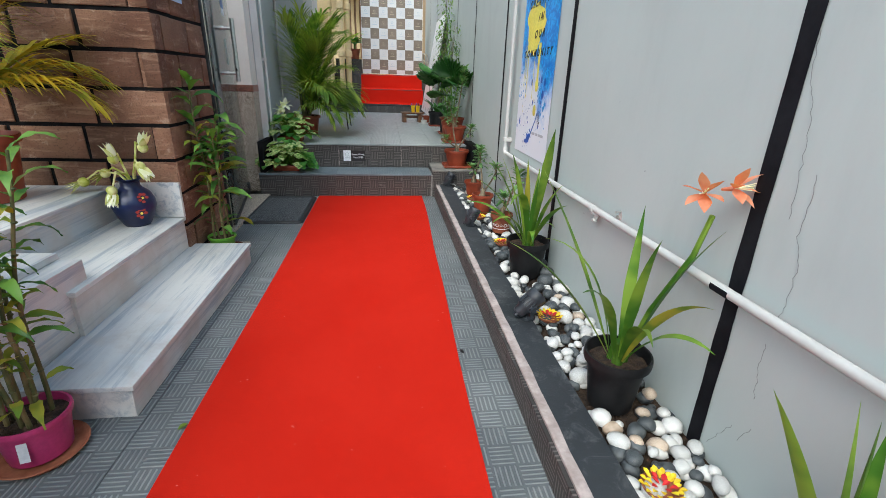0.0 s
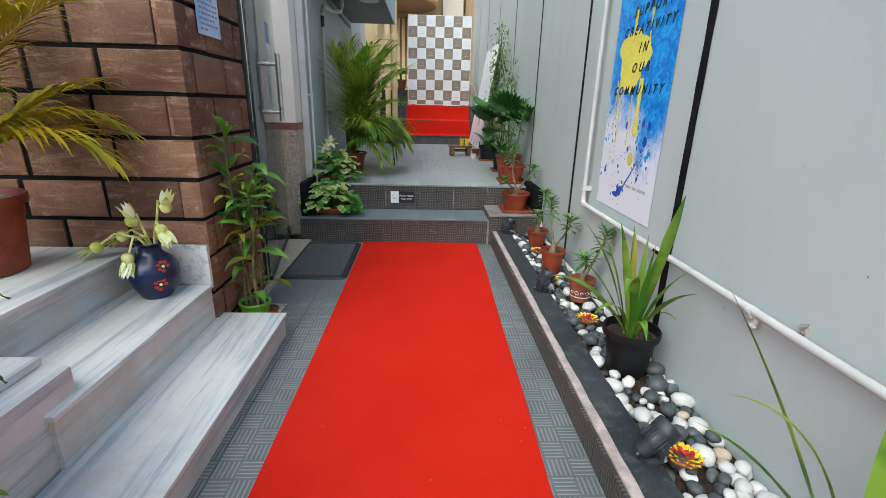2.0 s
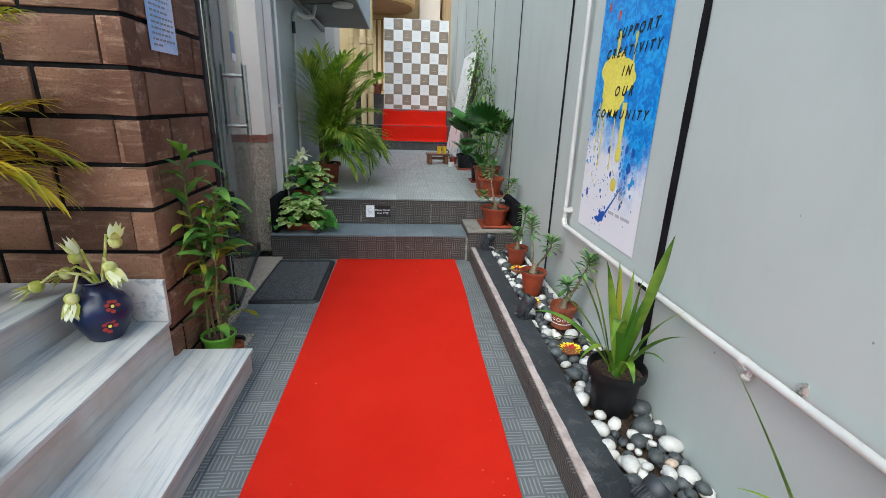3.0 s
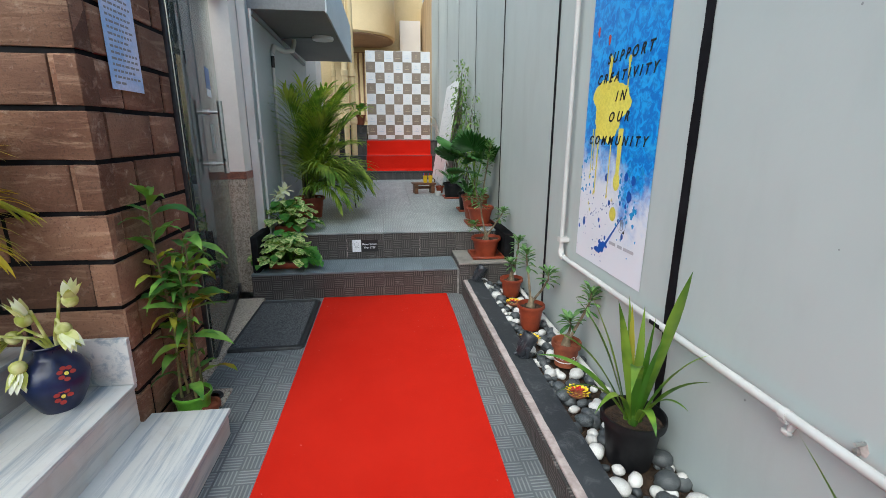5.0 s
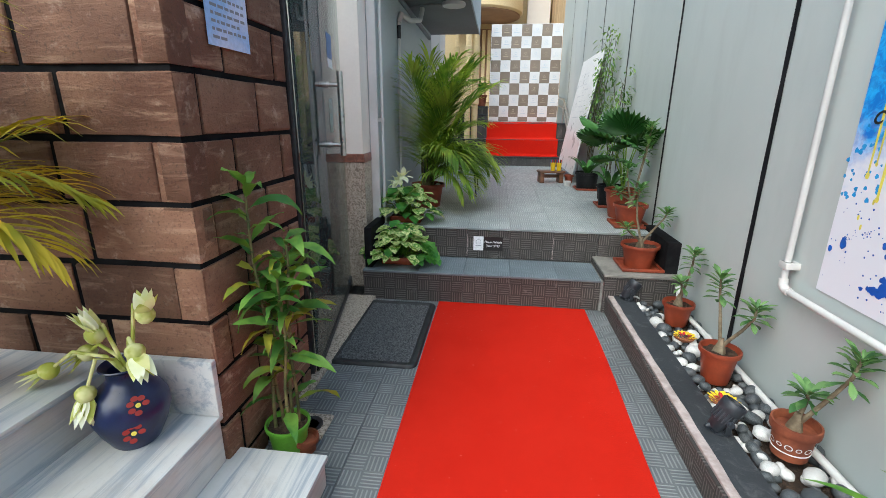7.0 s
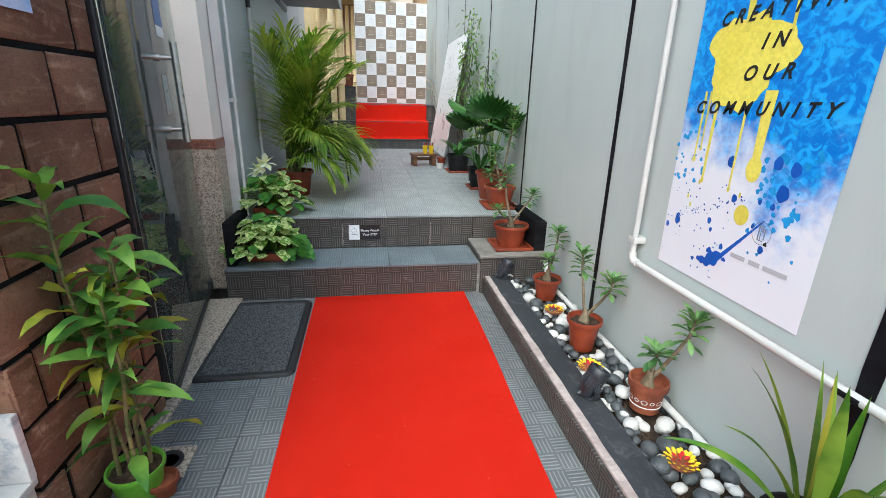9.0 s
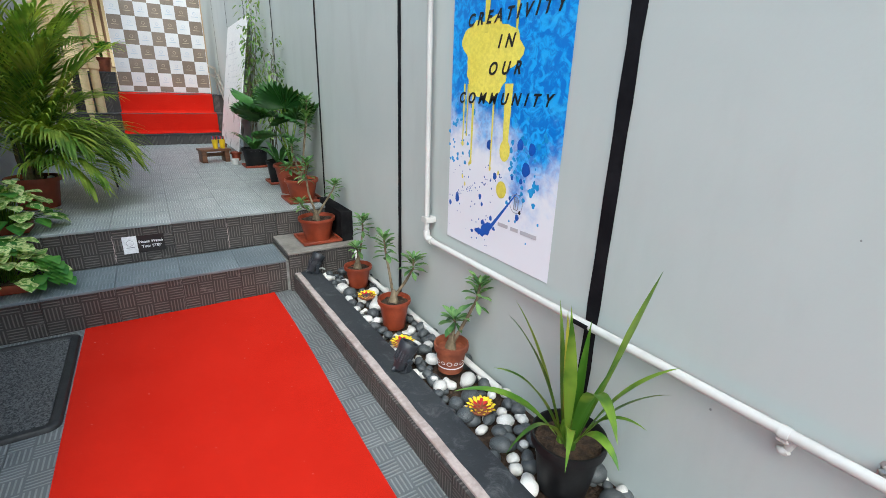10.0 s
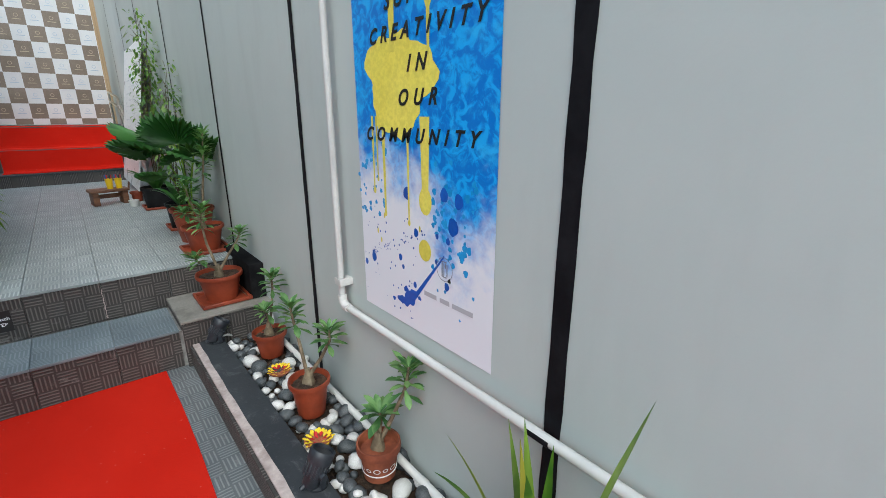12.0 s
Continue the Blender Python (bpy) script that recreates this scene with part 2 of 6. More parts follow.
def marble_material(name="white_marble", dirt=0.45):
    n = Nodes(name)
    vein = n.noise(n.coords((26, 1.5, 26)), 1.0, 8, 0.68, 0.4)
    wide = n.noise(n.coords((6, 0.4, 6)), 1.0, 4, 0.5, 0.3)
    c2 = n.coords((3, 3, 3))
    cloud, speck = n.noise(c2, 1.4, 6), n.noise(c2, 52, 5, 0.65)
    col = n.mix(n.ramp(vein, 0.34, 0.55), (0.35, 0.40, 0.455), (0.67, 0.67, 0.655))
    col = n.mix(n.math("MULTIPLY", n.ramp(wide, 0.52, 0.66), 0.4), col, (0.34, 0.40, 0.47))
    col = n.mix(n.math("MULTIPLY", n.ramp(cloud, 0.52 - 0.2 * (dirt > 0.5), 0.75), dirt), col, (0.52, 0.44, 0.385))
    col = n.mix(n.math("MULTIPLY", n.ramp(speck, 0.58, 0.72), 0.30), col, (0.46, 0.43, 0.40))
    line = n.noise(n.coords((9, 0.25, 9)), 1.0, 7, 0.6, 0.6)
    col = n.mix(n.math("MULTIPLY", n.ramp(line, 0.60, 0.66), 0.55), col, (0.27, 0.33, 0.42))
    grime = n.noise(n.coords((2.2, 2.2, 2.2)), 1.0, 8, 0.72, 0.5)
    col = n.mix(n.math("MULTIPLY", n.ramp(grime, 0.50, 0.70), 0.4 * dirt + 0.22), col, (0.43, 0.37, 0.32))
    n.bump(speck, 0.08, 0.002)
    return n.done(col, 0.4)


def wall_paint():
    n = Nodes("grey_wall_paint")
    c = n.coords((1, 1, 1), False)
    big, mid, small = n.noise(c, 0.8, 5), n.noise(n.coords((1, 1, 0.25), False), 4.5, 6, 0.6), n.noise(c, 45, 4)
    col = n.mix(n.ramp(big, 0.3, 0.7), (0.424, 0.472, 0.464), (0.478, 0.522, 0.508))
    col = n.mix(n.math("MULTIPLY", n.ramp(mid, 0.48, 0.75), 0.45), col, (0.39, 0.425, 0.415))
    n.bump(n.math("ADD", n.math("MULTIPLY", big, 2.0), n.math("MULTIPLY", small, 0.12)), 0.25, 0.02)
    return n.done(col, 0.55, 0.0, 0.4)


def stone_material():
    n = Nodes("split_sandstone")
    c, cs = n.coords((1, 1, 1)), n.coords((1.6, 10, 5))
    big, streak, grit = n.noise(c, 3.0, 5), n.noise(cs, 2.2, 6, 0.65, 0.8), n.noise(c, 95, 5, 0.7)
    col = n.mix(n.ramp(big, 0.3, 0.7), (0.118, 0.053, 0.032), (0.25, 0.134, 0.083))
    col = n.mix(n.math("MULTIPLY", n.ramp(streak, 0.5, 0.7), 0.6), col, (0.42, 0.27, 0.18))
    pale = n.noise(c, 14, 6, 0.7, 0.4)
    col = n.mix(n.math("MULTIPLY", n.ramp(pale, 0.56, 0.7), 0.45), col, (0.46, 0.34, 0.26))
    col = n.mix(n.math("MULTIPLY", n.ramp(grit, 0.52, 0.68), 0.55), col, (0.060, 0.032, 0.024))
    info = n.add("ObjectInfo").outputs["Random"]
    hsv = n.add("HueSaturation")
    v = n.math("MULTIPLY_ADD", info, 0.6)
    v.node.inputs[2].default_value = 0.7
    n.link(v, hsv.inputs["Value"])
    n.link(col, hsv.inputs["Color"])
    n.bump(n.math("ADD", n.math("ADD", big, streak), n.math("MULTIPLY", grit, 0.7)), 0.8, 0.010)
    return n.done(hsv.outputs["Color"], 0.8, 0.0, 0.3)


def poster_material():
    n = Nodes("poster_print")
    sep = n.add("SeparateXYZ")
    co = n.add("TexCoord").outputs["Object"]
    n.link(co, sep.inputs[0])
    big, cells = n.noise(co, 5.0, 5, 0.6), n.noise(co, 26, 4, 0.55, 1.2)
    lift = n.math("ADD", sep.outputs[1], n.math("MULTIPLY", n.math("SUBTRACT", big, 0.5), 0.75))
    blue = n.mix(n.ramp(cells, 0.42, 0.62), (0.010, 0.17, 0.60), (0.03, 0.36, 0.82))
    side = n.math("SUBTRACT", n.math("MULTIPLY", n.ramp(sep.outputs[0], 0.34, 0.52), 0.24), n.math("MULTIPLY", n.ramp(sep.outputs[0], 0.55, 0.68), 0.14))
    lift = n.math("ADD", lift, side)
    blue = n.mix(n.math("MULTIPLY", n.ramp(n.noise(co, 11, 6, 0.7, 0.6), 0.5, 0.7), 0.55), blue, (0.06, 0.46, 0.86))
    col = n.mix(n.ramp(lift, 0.38, 0.68), (0.72, 0.73, 0.79), blue)
    n.bump(big, 0.03, 0.002)
    return n.done(col, 0.35)


def glass_material(name="door_glass"):
    n = Nodes(name)
    tr, gl, fr, mx = n.add("BsdfTransparent"), n.add("BsdfGlossy"), n.add("Fresnel"), n.add("MixShader")
    tr.inputs["Color"].default_value = (0.84, 0.90, 0.87, 1)
    gl.inputs["Roughness"].default_value = 0.01
    fr.inputs["IOR"].default_value = 1.4
    n.link(fr.outputs[0], mx.inputs[0])
    n.link(tr.outputs[0], mx.inputs[1])
    n.link(gl.outputs[0], mx.inputs[2])
    # Grey-green haze mixed in as painted reflection, so the dark pane reads lighter.
    dust_haze, haze = n.add("BsdfDiffuse"), n.add("MixShader")
    dust_haze.inputs["Color"].default_value = (0.44, 0.50, 0.47, 1)
    haze.inputs[0].default_value = 0.05
    n.link(mx.outputs[0], haze.inputs[1])
    n.link(dust_haze.outputs[0], haze.inputs[2])
    n.link(haze.outputs[0], n.t.nodes["Material Output"].inputs["Surface"])
    return n.m


def carpet_material():
    n = Nodes("red_carpet_felt")
    c = n.coords((1, 1, 1), False)
    fib, cloud = n.noise(c, 420, 3, 0.7), n.noise(c, 2.6, 5)
    col = n.mix(n.ramp(cloud, 0.2, 0.8), (0.53, 0.016, 0.008), (0.585, 0.021, 0.011))
    col = n.mix(0.5, col, n.mix(n.ramp(fib, 0.25, 0.75), (0.6, 0.55, 0.55), (1.25, 1.2, 1.2)), "MULTIPLY")
    scuff, lint = n.noise(n.coords((1, 0.35, 1), False), 9, 5, 0.6), n.noise(c, 70, 2, 0.4)
    col = n.mix(n.math("MULTIPLY", n.ramp(scuff, 0.55, 0.8), 0.14), col, (0.42, 0.02, 0.012))
    col = n.mix(n.math("MULTIPLY", n.ramp(lint, 0.765, 0.79), 0.5), col, (0.62, 0.35, 0.30))
    n.bump(n.math("ADD", fib, n.math("MULTIPLY", cloud, 2.5)), 0.5, 0.004)
    return n.done(col, 0.95, 0.0, 0.04)


def granite_material(name, a, b, c3):
    n = Nodes(name)
    c = n.coords()
    v = n.add("TexVoronoi")
    v.inputs["Scale"].default_value = 130
    n.link(c, v.inputs["Vector"])
    sp = n.noise(c, 85, 4, 0.7)
    col = n.mix(n.ramp(sp, 0.4, 0.6), a, b)
    sepc = n.add("SeparateColor")
    n.link(v.outputs["Color"], sepc.inputs[0])
    col = n.mix(n.math("MULTIPLY", n.ramp(sepc.outputs[0], 0.65, 0.8), 0.8), col, c3)
    return n.done(col, 0.35)


def kerb_paint():
    n = Nodes("scuffed_black_paint")
    c = n.coords((1, 1, 1), False)
    big, scuff, dust_haze = n.noise(c, 2.2, 5), n.noise(n.coords((1, 1, 1), False), 13, 8, 0.75, 0.7), n.noise(c, 60, 5, 0.7)
    col = n.mix(n.ramp(big, 0.3, 0.7), (0.020, 0.023, 0.028), (0.046, 0.051, 0.057))
    col = n.mix(n.math("MULTIPLY", n.ramp(scuff, 0.50, 0.70), 0.6), col, (0.14, 0.145, 0.15))
    col = n.mix(n.math("MULTIPLY", n.ramp(dust_haze, 0.6, 0.75), 0.3), col, (0.15, 0.15, 0.15))
    n.bump(n.math("ADD", scuff, n.math("MULTIPLY", dust_haze, 0.4)), 0.3, 0.004)
    rr = n.math("MULTIPLY_ADD", big, 0.3)
    rr.node.inputs[2].default_value = 0.38
    return n.done(col, rr)


M_WALL = wall_paint()
M_STONE = stone_material()
M_MARBLE = marble_material()
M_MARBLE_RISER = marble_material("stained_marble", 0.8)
M_FLOOR = tile_material("floor_tile", (0.128, 0.139, 0.145), (0.25, 0.265, 0.268))
M_RISER = tile_material("riser_tile", (0.044, 0.039, 0.037), (0.132, 0.118, 0.110), 5.0, 0.55, 0.7)
M_DECK = tile_material("deck_tile", (0.27, 0.305, 0.31), (0.50, 0.53, 0.535), 5.0, 0.42, 0.4)
M_TREAD = tile_material("tread_tile", (0.145, 0.178, 0.20), (0.235, 0.268, 0.29), 5.0, 0.42, 0.3)
M_GROUT = surf("cement_grout", (0.22, 0.22, 0.21), (0.34, 0.33, 0.31), 20, 0.9)
M_BLACK = surf("black_joint_paint", (0.005, 0.005, 0.006), (0.013, 0.013, 0.014), 12, 0.8, 0.25, spec=0.08)
M_STRIPE = surf("black_stripe_paint", (0.006, 0.006, 0.008), (0.013, 0.013, 0.016), 9, 0.7, 0.1, spec=0.12)
M_KERB = kerb_paint()
M_PLASTER = surf("bare_plaster_edge", (0.36, 0.29, 0.27), (0.50, 0.42, 0.40), 14, 0.9, 0.5)
M_CARPET = carpet_material()
M_RUBBER = surf("black_rubber", (0.013, 0.014, 0.015), (0.028, 0.028, 0.03), 20, 0.55, 0.2)
M_MATPILE = surf("ribbed_mat_pile", (0.035, 0.037, 0.04), (0.15, 0.152, 0.155), 120, 0.95, 0.9, 260, dist=0.006)
M_PVC = surf("white_pvc", (0.56, 0.55, 0.53), (0.66, 0.655, 0.635), 3, 0.38, 0.02, grain=0.06)
# same plastic in a greyer tone, for the upright pipe
M_PVCGREY = surf("greyer_pvc", (0.43, 0.43, 0.425), (0.51, 0.51, 0.50), 3, 0.5, 0.02, grain=0.1)
M_STEEL = surf("brushed_steel", (0.52, 0.51, 0.49), (0.62, 0.61, 0.58), 30, 0.3, 0.04, metal=1.0)
M_DARKMETAL = surf("dark_metal", (0.02, 0.02, 0.022), (0.04, 0.04, 0.042), 20, 0.42, 0.1)
M_SPOT = surf("charcoal_lamp_housing", (0.015, 0.018, 0.024), (0.035, 0.041, 0.05), 16, 0.45, 0.15)
M_TERRA = surf("terracotta", (0.17, 0.028, 0.010), (0.27, 0.048, 0.018), 7, 0.5, 0.08, grain=0.2)
M_TERRA_OLD = surf("weathered_terracotta", (0.15, 0.036, 0.016), (0.25, 0.070, 0.030), 14, 0.7, 0.2)
M_POTBLACK = surf("black_plastic_pot", (0.006, 0.006, 0.007), (0.014, 0.014, 0.015), 10, 0.5, 0.1, spec=0.22)
M_PINK = surf("pink_plastic", (0.42, 0.030, 0.135), (0.50, 0.045, 0.17), 6, 0.35, 0.05)
M_GREENPOT = surf("lime_plastic", (0.13, 0.36, 0.035), (0.17, 0.42, 0.05), 6, 0.35, 0.05)
M_SOIL = surf("potting_soil", (0.035, 0.020, 0.012), (0.10, 0.058, 0.034), 40, 0.95, 1.0, 120, dist=0.02)
M_WHITESTONE = surf("white_pebble", (0.52, 0.505, 0.475), (0.69, 0.685, 0.67), 18, 0.45, 0.05, grain=0.15)
M_DARKSTONE = surf("dark_pebble", (0.035, 0.040, 0.045), (0.10, 0.11, 0.115), 14, 0.5, 0.12)
M_TANSTONE = surf("tan_pebble", (0.42, 0.31, 0.22), (0.62, 0.52, 0.42), 14, 0.5, 0.12)
M_BARK = surf("grey_bark", (0.12, 0.09, 0.055), (0.25, 0.20, 0.13), 25, 0.8, 0.5)
M_CANE = surf("bamboo_cane", (0.06, 0.075, 0.022), (0.19, 0.15, 0.06), 14, 0.6, 0.3)
M_STRAP = foliage("strap_leaf", (0.055, 0.15, 0.016), (0.21, 0.33, 0.045), 1.0, 0.34, 5)
M_BAMBOO = foliage("cane_leaf", (0.050, 0.145, 0.030), (0.15, 0.29, 0.05), 1.0, 0.36, 8)
M_YELLEAF = foliage("yellowing_leaf", (0.15, 0.24, 0.03), (0.36, 0.33, 0.04), 0.8, 0.42, 7)
M_ARECA = foliage("areca_leaf", (0.13, 0.25, 0.035), (0.38, 0.47, 0.085), 1.0, 0.42, 6, 0.4)
M_ARECAYEL = foliage("yellow_areca_leaf", (0.24, 0.26, 0.03), (0.60, 0.42, 0.03), 1.0, 0.45, 3)
M_FAN = foliage("fan_palm_leaf", (0.026, 0.090, 0.020), (0.062, 0.165, 0.040), 0.8, 0.3, 6, 0.12)
M_ADEN = foliage("adenium_leaf", (0.050, 0.135, 0.040), (0.17, 0.30, 0.11), 1.0, 0.34, 10)
M_POTHOS = foliage("variegated_leaf", (0.14, 0.31, 0.05), (0.66, 0.70, 0.34), 0.7, 0.36, 60)
M_POTHOSG = foliage("pothos_leaf", (0.045, 0.17, 0.03), (0.11, 0.28, 0.05), 0.8, 0.34, 14)
M_TWIG = surf("thin_twig", (0.06, 0.05, 0.03), (0.13, 0.11, 0.06), 20, 0.8)
M_PETALW = foliage("cream_petal", (0.84, 0.84, 0.68), (0.92, 0.92, 0.86), 0.15, 0.5, 9, 0.3)
M_PETALG = foliage("green_bud", (0.44, 0.46, 0.09), (0.72, 0.70, 0.36), 0.5, 0.5, 16, 0.25)
M_PETALO = foliage("salmon_petal", (0.72, 0.22, 0.11), (0.80, 0.36, 0.24), 0.4, 0.5, 12, 0.35)
M_MARIGOLD = surf("marigold_petal", (0.78, 0.52, 0.008), (0.88, 0.68, 0.03), 60, 0.7, 0.3)
M_ROSE = surf("red_petal", (0.45, 0.008, 0.012), (0.62, 0.02, 0.02), 60, 0.7, 0.3)
M_CLAY = surf("red_clay", (0.30, 0.09, 0.04), (0.42, 0.16, 0.08), 16, 0.8, 0.2)
M_VASERED = plain("brick_red_paint", (0.30, 0.03, 0.025), 0.4)
M_BLUEVASE = surf("cobalt_glaze", (0.004, 0.008, 0.036), (0.010, 0.018, 0.072), 9, 0.3, 0.08)
M_POSTER = poster_material()
M_YELINK = surf("yellow_ink", (0.68, 0.59, 0.085), (0.73, 0.64, 0.11), 4, 0.35, 0.0)
M_BLUEINK = surf("blue_ink", (0.010, 0.075, 0.38), (0.014, 0.10, 0.46), 6, 0.35, 0.0)
M_REDINK = plain("red_ink", (0.6, 0.05, 0.03), 0.4)
M_INK = plain("black_ink", (0.012, 0.012, 0.013), 0.45)
M_PALEINK = plain("pale_grey_ink", (0.42, 0.42, 0.46), 0.5)
M_GREYINK = plain("grey_ink", (0.22, 0.22, 0.26), 0.5)
M_CYANINK = surf("cyan_wash", (0.02, 0.28, 0.66), (0.04, 0.36, 0.78), 20, 0.35, 0.0)
M_PAPER = surf("white_paper", (0.74, 0.75, 0.78), (0.80, 0.80, 0.82), 8, 0.5, 0.02)
M_BOARD = surf("white_board", (0.80, 0.81, 0.83), (0.86, 0.87, 0.88), 5, 0.3, 0.02)
M_NOTICE = surf("sky_print", (0.30, 0.48, 0.80), (0.66, 0.68, 0.86), 5, 0.35, 0.0, vary=0.0)
M_TAUPE = surf("taupe_print", (0.16, 0.125, 0.095), (0.20, 0.16, 0.125), 3, 0.5, 0.02)
M_STICKER = plain("blue_sticker", (0.02, 0.11, 0.34), 0.4)
M_SIGNBLACK = plain("black_sign", (0.012, 0.011, 0.011), 0.4)
M_GRANITE = granite_material("speckled_granite", (0.37, 0.31, 0.245), (0.55, 0.475, 0.39), (0.17, 0.13, 0.10))
M_REDGRANITE = granite_material("red_granite", (0.22, 0.075, 0.05), (0.36, 0.16, 0.11), (0.10, 0.05, 0.04))
M_BEIGE = surf("beige_wall_paint", (0.76, 0.70, 0.64), (0.82, 0.77, 0.71), 1.5, 0.6, 0.05, grain=0.06)
M_BLUEGREY = surf("blue_grey_wall_paint", (0.43, 0.485, 0.515), (0.49, 0.54, 0.565), 1.3, 0.55, 0.12)
# one even dark grey for lintel, canopy slab, recess and strut
M_SLATEGREY = surf("slate_grey", (0.17, 0.18, 0.19), (0.22, 0.23, 0.24), 1.5, 0.6, 0.1)
M_CREAM = surf("cream_wall_paint", (0.60, 0.46, 0.24), (0.70, 0.55, 0.32), 0.8, 0.7, 0.15)
M_SOFFIT = surf("brown_soffit", (0.26, 0.15, 0.09), (0.33, 0.20, 0.12), 2, 0.7)
M_TANBOARD = surf("tan_board", (0.40, 0.27, 0.14), (0.52, 0.37, 0.21), 2.5, 0.65, 0.2, stretch=(4, 4, 0.6))
M_WOOD = surf("brown_wood", (0.11, 0.045, 0.022), (0.20, 0.085, 0.04), 6, 0.5, 0.2, stretch=(1, 6, 6))
M_YELCUP = plain("yellow_plastic", (0.75, 0.50, 0.01), 0.4)
M_GLASS = glass_material()
M_FAR = surf("far_foliage", (0.03, 0.06, 0.02), (0.10, 0.16, 0.05), 3, 0.9)
M_ROUGHWALL = surf("rough_plinth", (0.20, 0.18, 0.165), (0.34, 0.31, 0.29), 30, 0.9, 0.8, 90, dist=0.01)
M_VINYL = surf("white_vinyl_print", (0.60, 0.605, 0.62), (0.66, 0.67, 0.68), 3, 0.5, 0.02, grain=0.1)
M_DUSTY = surf("dusty_grey_tile", (0.13, 0.12, 0.11), (0.24, 0.225, 0.20), 6, 0.6, 0.2)
M_GLASSFILM = plain("frosted_film", (0.40, 0.45, 0.43), 0.5)
M_LAMP = plain("lamp_diffuser", (0.75, 0.75, 0.75), 0.5)
M_CRACK = plain("crack_filler", (0.24, 0.25, 0.25), 0.9)

# ---- structure ----
XR = 0.95    # face of the grey wall
YR1, YR2 = 5.46, 5.84   # risers of the two steps
Z1, Z2 = 0.215, 0.448   # tread and deck heights

ground = solid("ground", Build().box(-6, -6, -0.30, 6, YR1, -0.016), M_GROUT, "cement bed under grey anti-skid floor tiles", "ground")
deck_base = solid("deck_base", Build().box(-1.6, YR2 + 0.02, -0.3, XR, 10.36, Z2 - 0.016), M_GROUT, "raised cement deck of the passage", "floor")
step_base = solid("step_base", Build().box(-1.14, YR1 + 0.01, -0.3, XR, YR2 + 0.02, Z1 - 0.016), M_GROUT, "cement core of the entrance step", "step")

# grey wall with painted stripes
wall_right = solid("wall_east", Build().box(XR, -5, -0.3, XR + 0.25, 8.9, 3.05).box(XR, 8.9, -0.3, XR + 0.25, 12.55, 4.0), M_WALL, "light grey painted wall with hairline cracks", "wall")
tan_wall = thing("wall_east_far", "tan vertical boards above the far steps", "wall", kind="structure")
for i in range(34):
    y = 12.57 + i * 0.3
    part("board", Build().rbox(XR + 0.01, y, 0, XR + 0.06, y + 0.288, 4.6, 0.006, 1), M_TANBOARD, tan_wall)
part("backing", Build().box(XR + 0.06, 12.552, 0, XR + 0.2, 22.8, 4.55), M_TANBOARD, tan_wall)


def stripe(y, z0, w, z1=3.99):
    b = Build()
    z1 = z1 if y > 8.95 else 3.04
    n = 40
    for i in range(n):
        za, zb = z0 + (z1 - z0) * i / n, z0 + (z1 - z0) * (i + 1) / n
        wa, wb = (w / 2 + 0.0012 * math.sin(i * 1.7 + y * 9) + 0.0008 * math.sin(i * 4.1) for i in (i, i + 1))
        b.quad((XR - 0.003, y - wa, za), (XR - 0.003, y + wa, za), (XR - 0.003, y + wb, zb), (XR - 0.003, y - wb, zb))
    ob = part("painted_stripe", b, M_STRIPE, None, "", False)
    return tagged(ob, "black painted vertical stripe on a grey wall", "stripe", "stripes on the grey wall", "structure")


for y, z0, w in ((-0.55, 0.05, 0.05), (0.79, 0.05, 0.05), (2.10, 0.05, 0.05), (3.44, 0.05, 0.048), (4.775, 0.05, 0.036), (6.08, 0.45, 0.032), (7.36, 0.45, 0.026), (8.64, 0.45, 0.024), (9.9, 0.45, 0.022), (11.2, 0.6, 0.02)):
    stripe(y, z0, w)

# cracks in the plaster
for path in (((2.075, 1.20), (2.066, 1.104), (2.04, 1.048), (2.026, 0.979), (2.019, 0.882), (2.01, 0.793)), ((1.979, 0.915), (1.976, 0.842), (1.978, 0.777), (1.953, 0.719), (1.955, 0.62), (1.963, 0.564)),
             ((1.968, 0.507), (1.969, 0.45), (1.959, 0.382), (1.952, 0.353)), ((2.054, 0.13), (2.018, 0.195), (1.985, 0.253)), ((1.962, 0.218), (1.931, 0.293))):
    b, w = Build(), 0.0009
    pts = []
    for (ya, za), (yb, zb) in zip(path, path[1:]):
        for k in range(6):
            s = k / 6
            pts.append((ya + (yb - ya) * s + R.uniform(-1, 1) * 0.004, za + (zb - za) * s))
    for (ya, za), (yb, zb) in zip(pts, pts[1:]):
        b.quad((XR - 0.002, ya - w, za), (XR - 0.002, ya + w, za), (XR - 0.002, yb + w, zb), (XR - 0.002, yb - w, zb))
    tagged(part("plaster_crack", b, M_CRACK, None, "", False), "thin branching crack in grey plaster", "crack", "cracks in the grey wall", "structure")

# planting bed along the grey wall
kerb = thing("kerb", "low black-painted kerb with bare plaster edge and tiled face", "kerb", kind="structure")
b = Build()
n = 90
for i in range(n):
    ya, yb = -3 + (YR1 - 0.03 + 3) * i / n, -3 + (YR1 - 0.03 + 3) * (i + 1) / n
    wa, wb = (0.0022 * math.sin(k * 2.3) + 0.0016 * math.sin(k * 5.9) for k in (i, i + 1))
    b.quad((0.546 + wa, ya, 0.124), (0.660, ya, 0.124), (0.660, yb, 0.124), (0.546 + wb, yb, 0.124))
    b.quad((0.660, ya, 0.124), (0.660, ya, 0.0), (0.660, yb, 0.0), (0.660, yb, 0.124))
part("kerb_top", b, M_KERB, kerb, "chipped black paint", False)
part("kerb_edge", Build().box(0.513, -3, 0.1135, 0.658, YR1 - 0.03, 0.1225), M_PLASTER, kerb, "bare pinkish plaster edge", False)
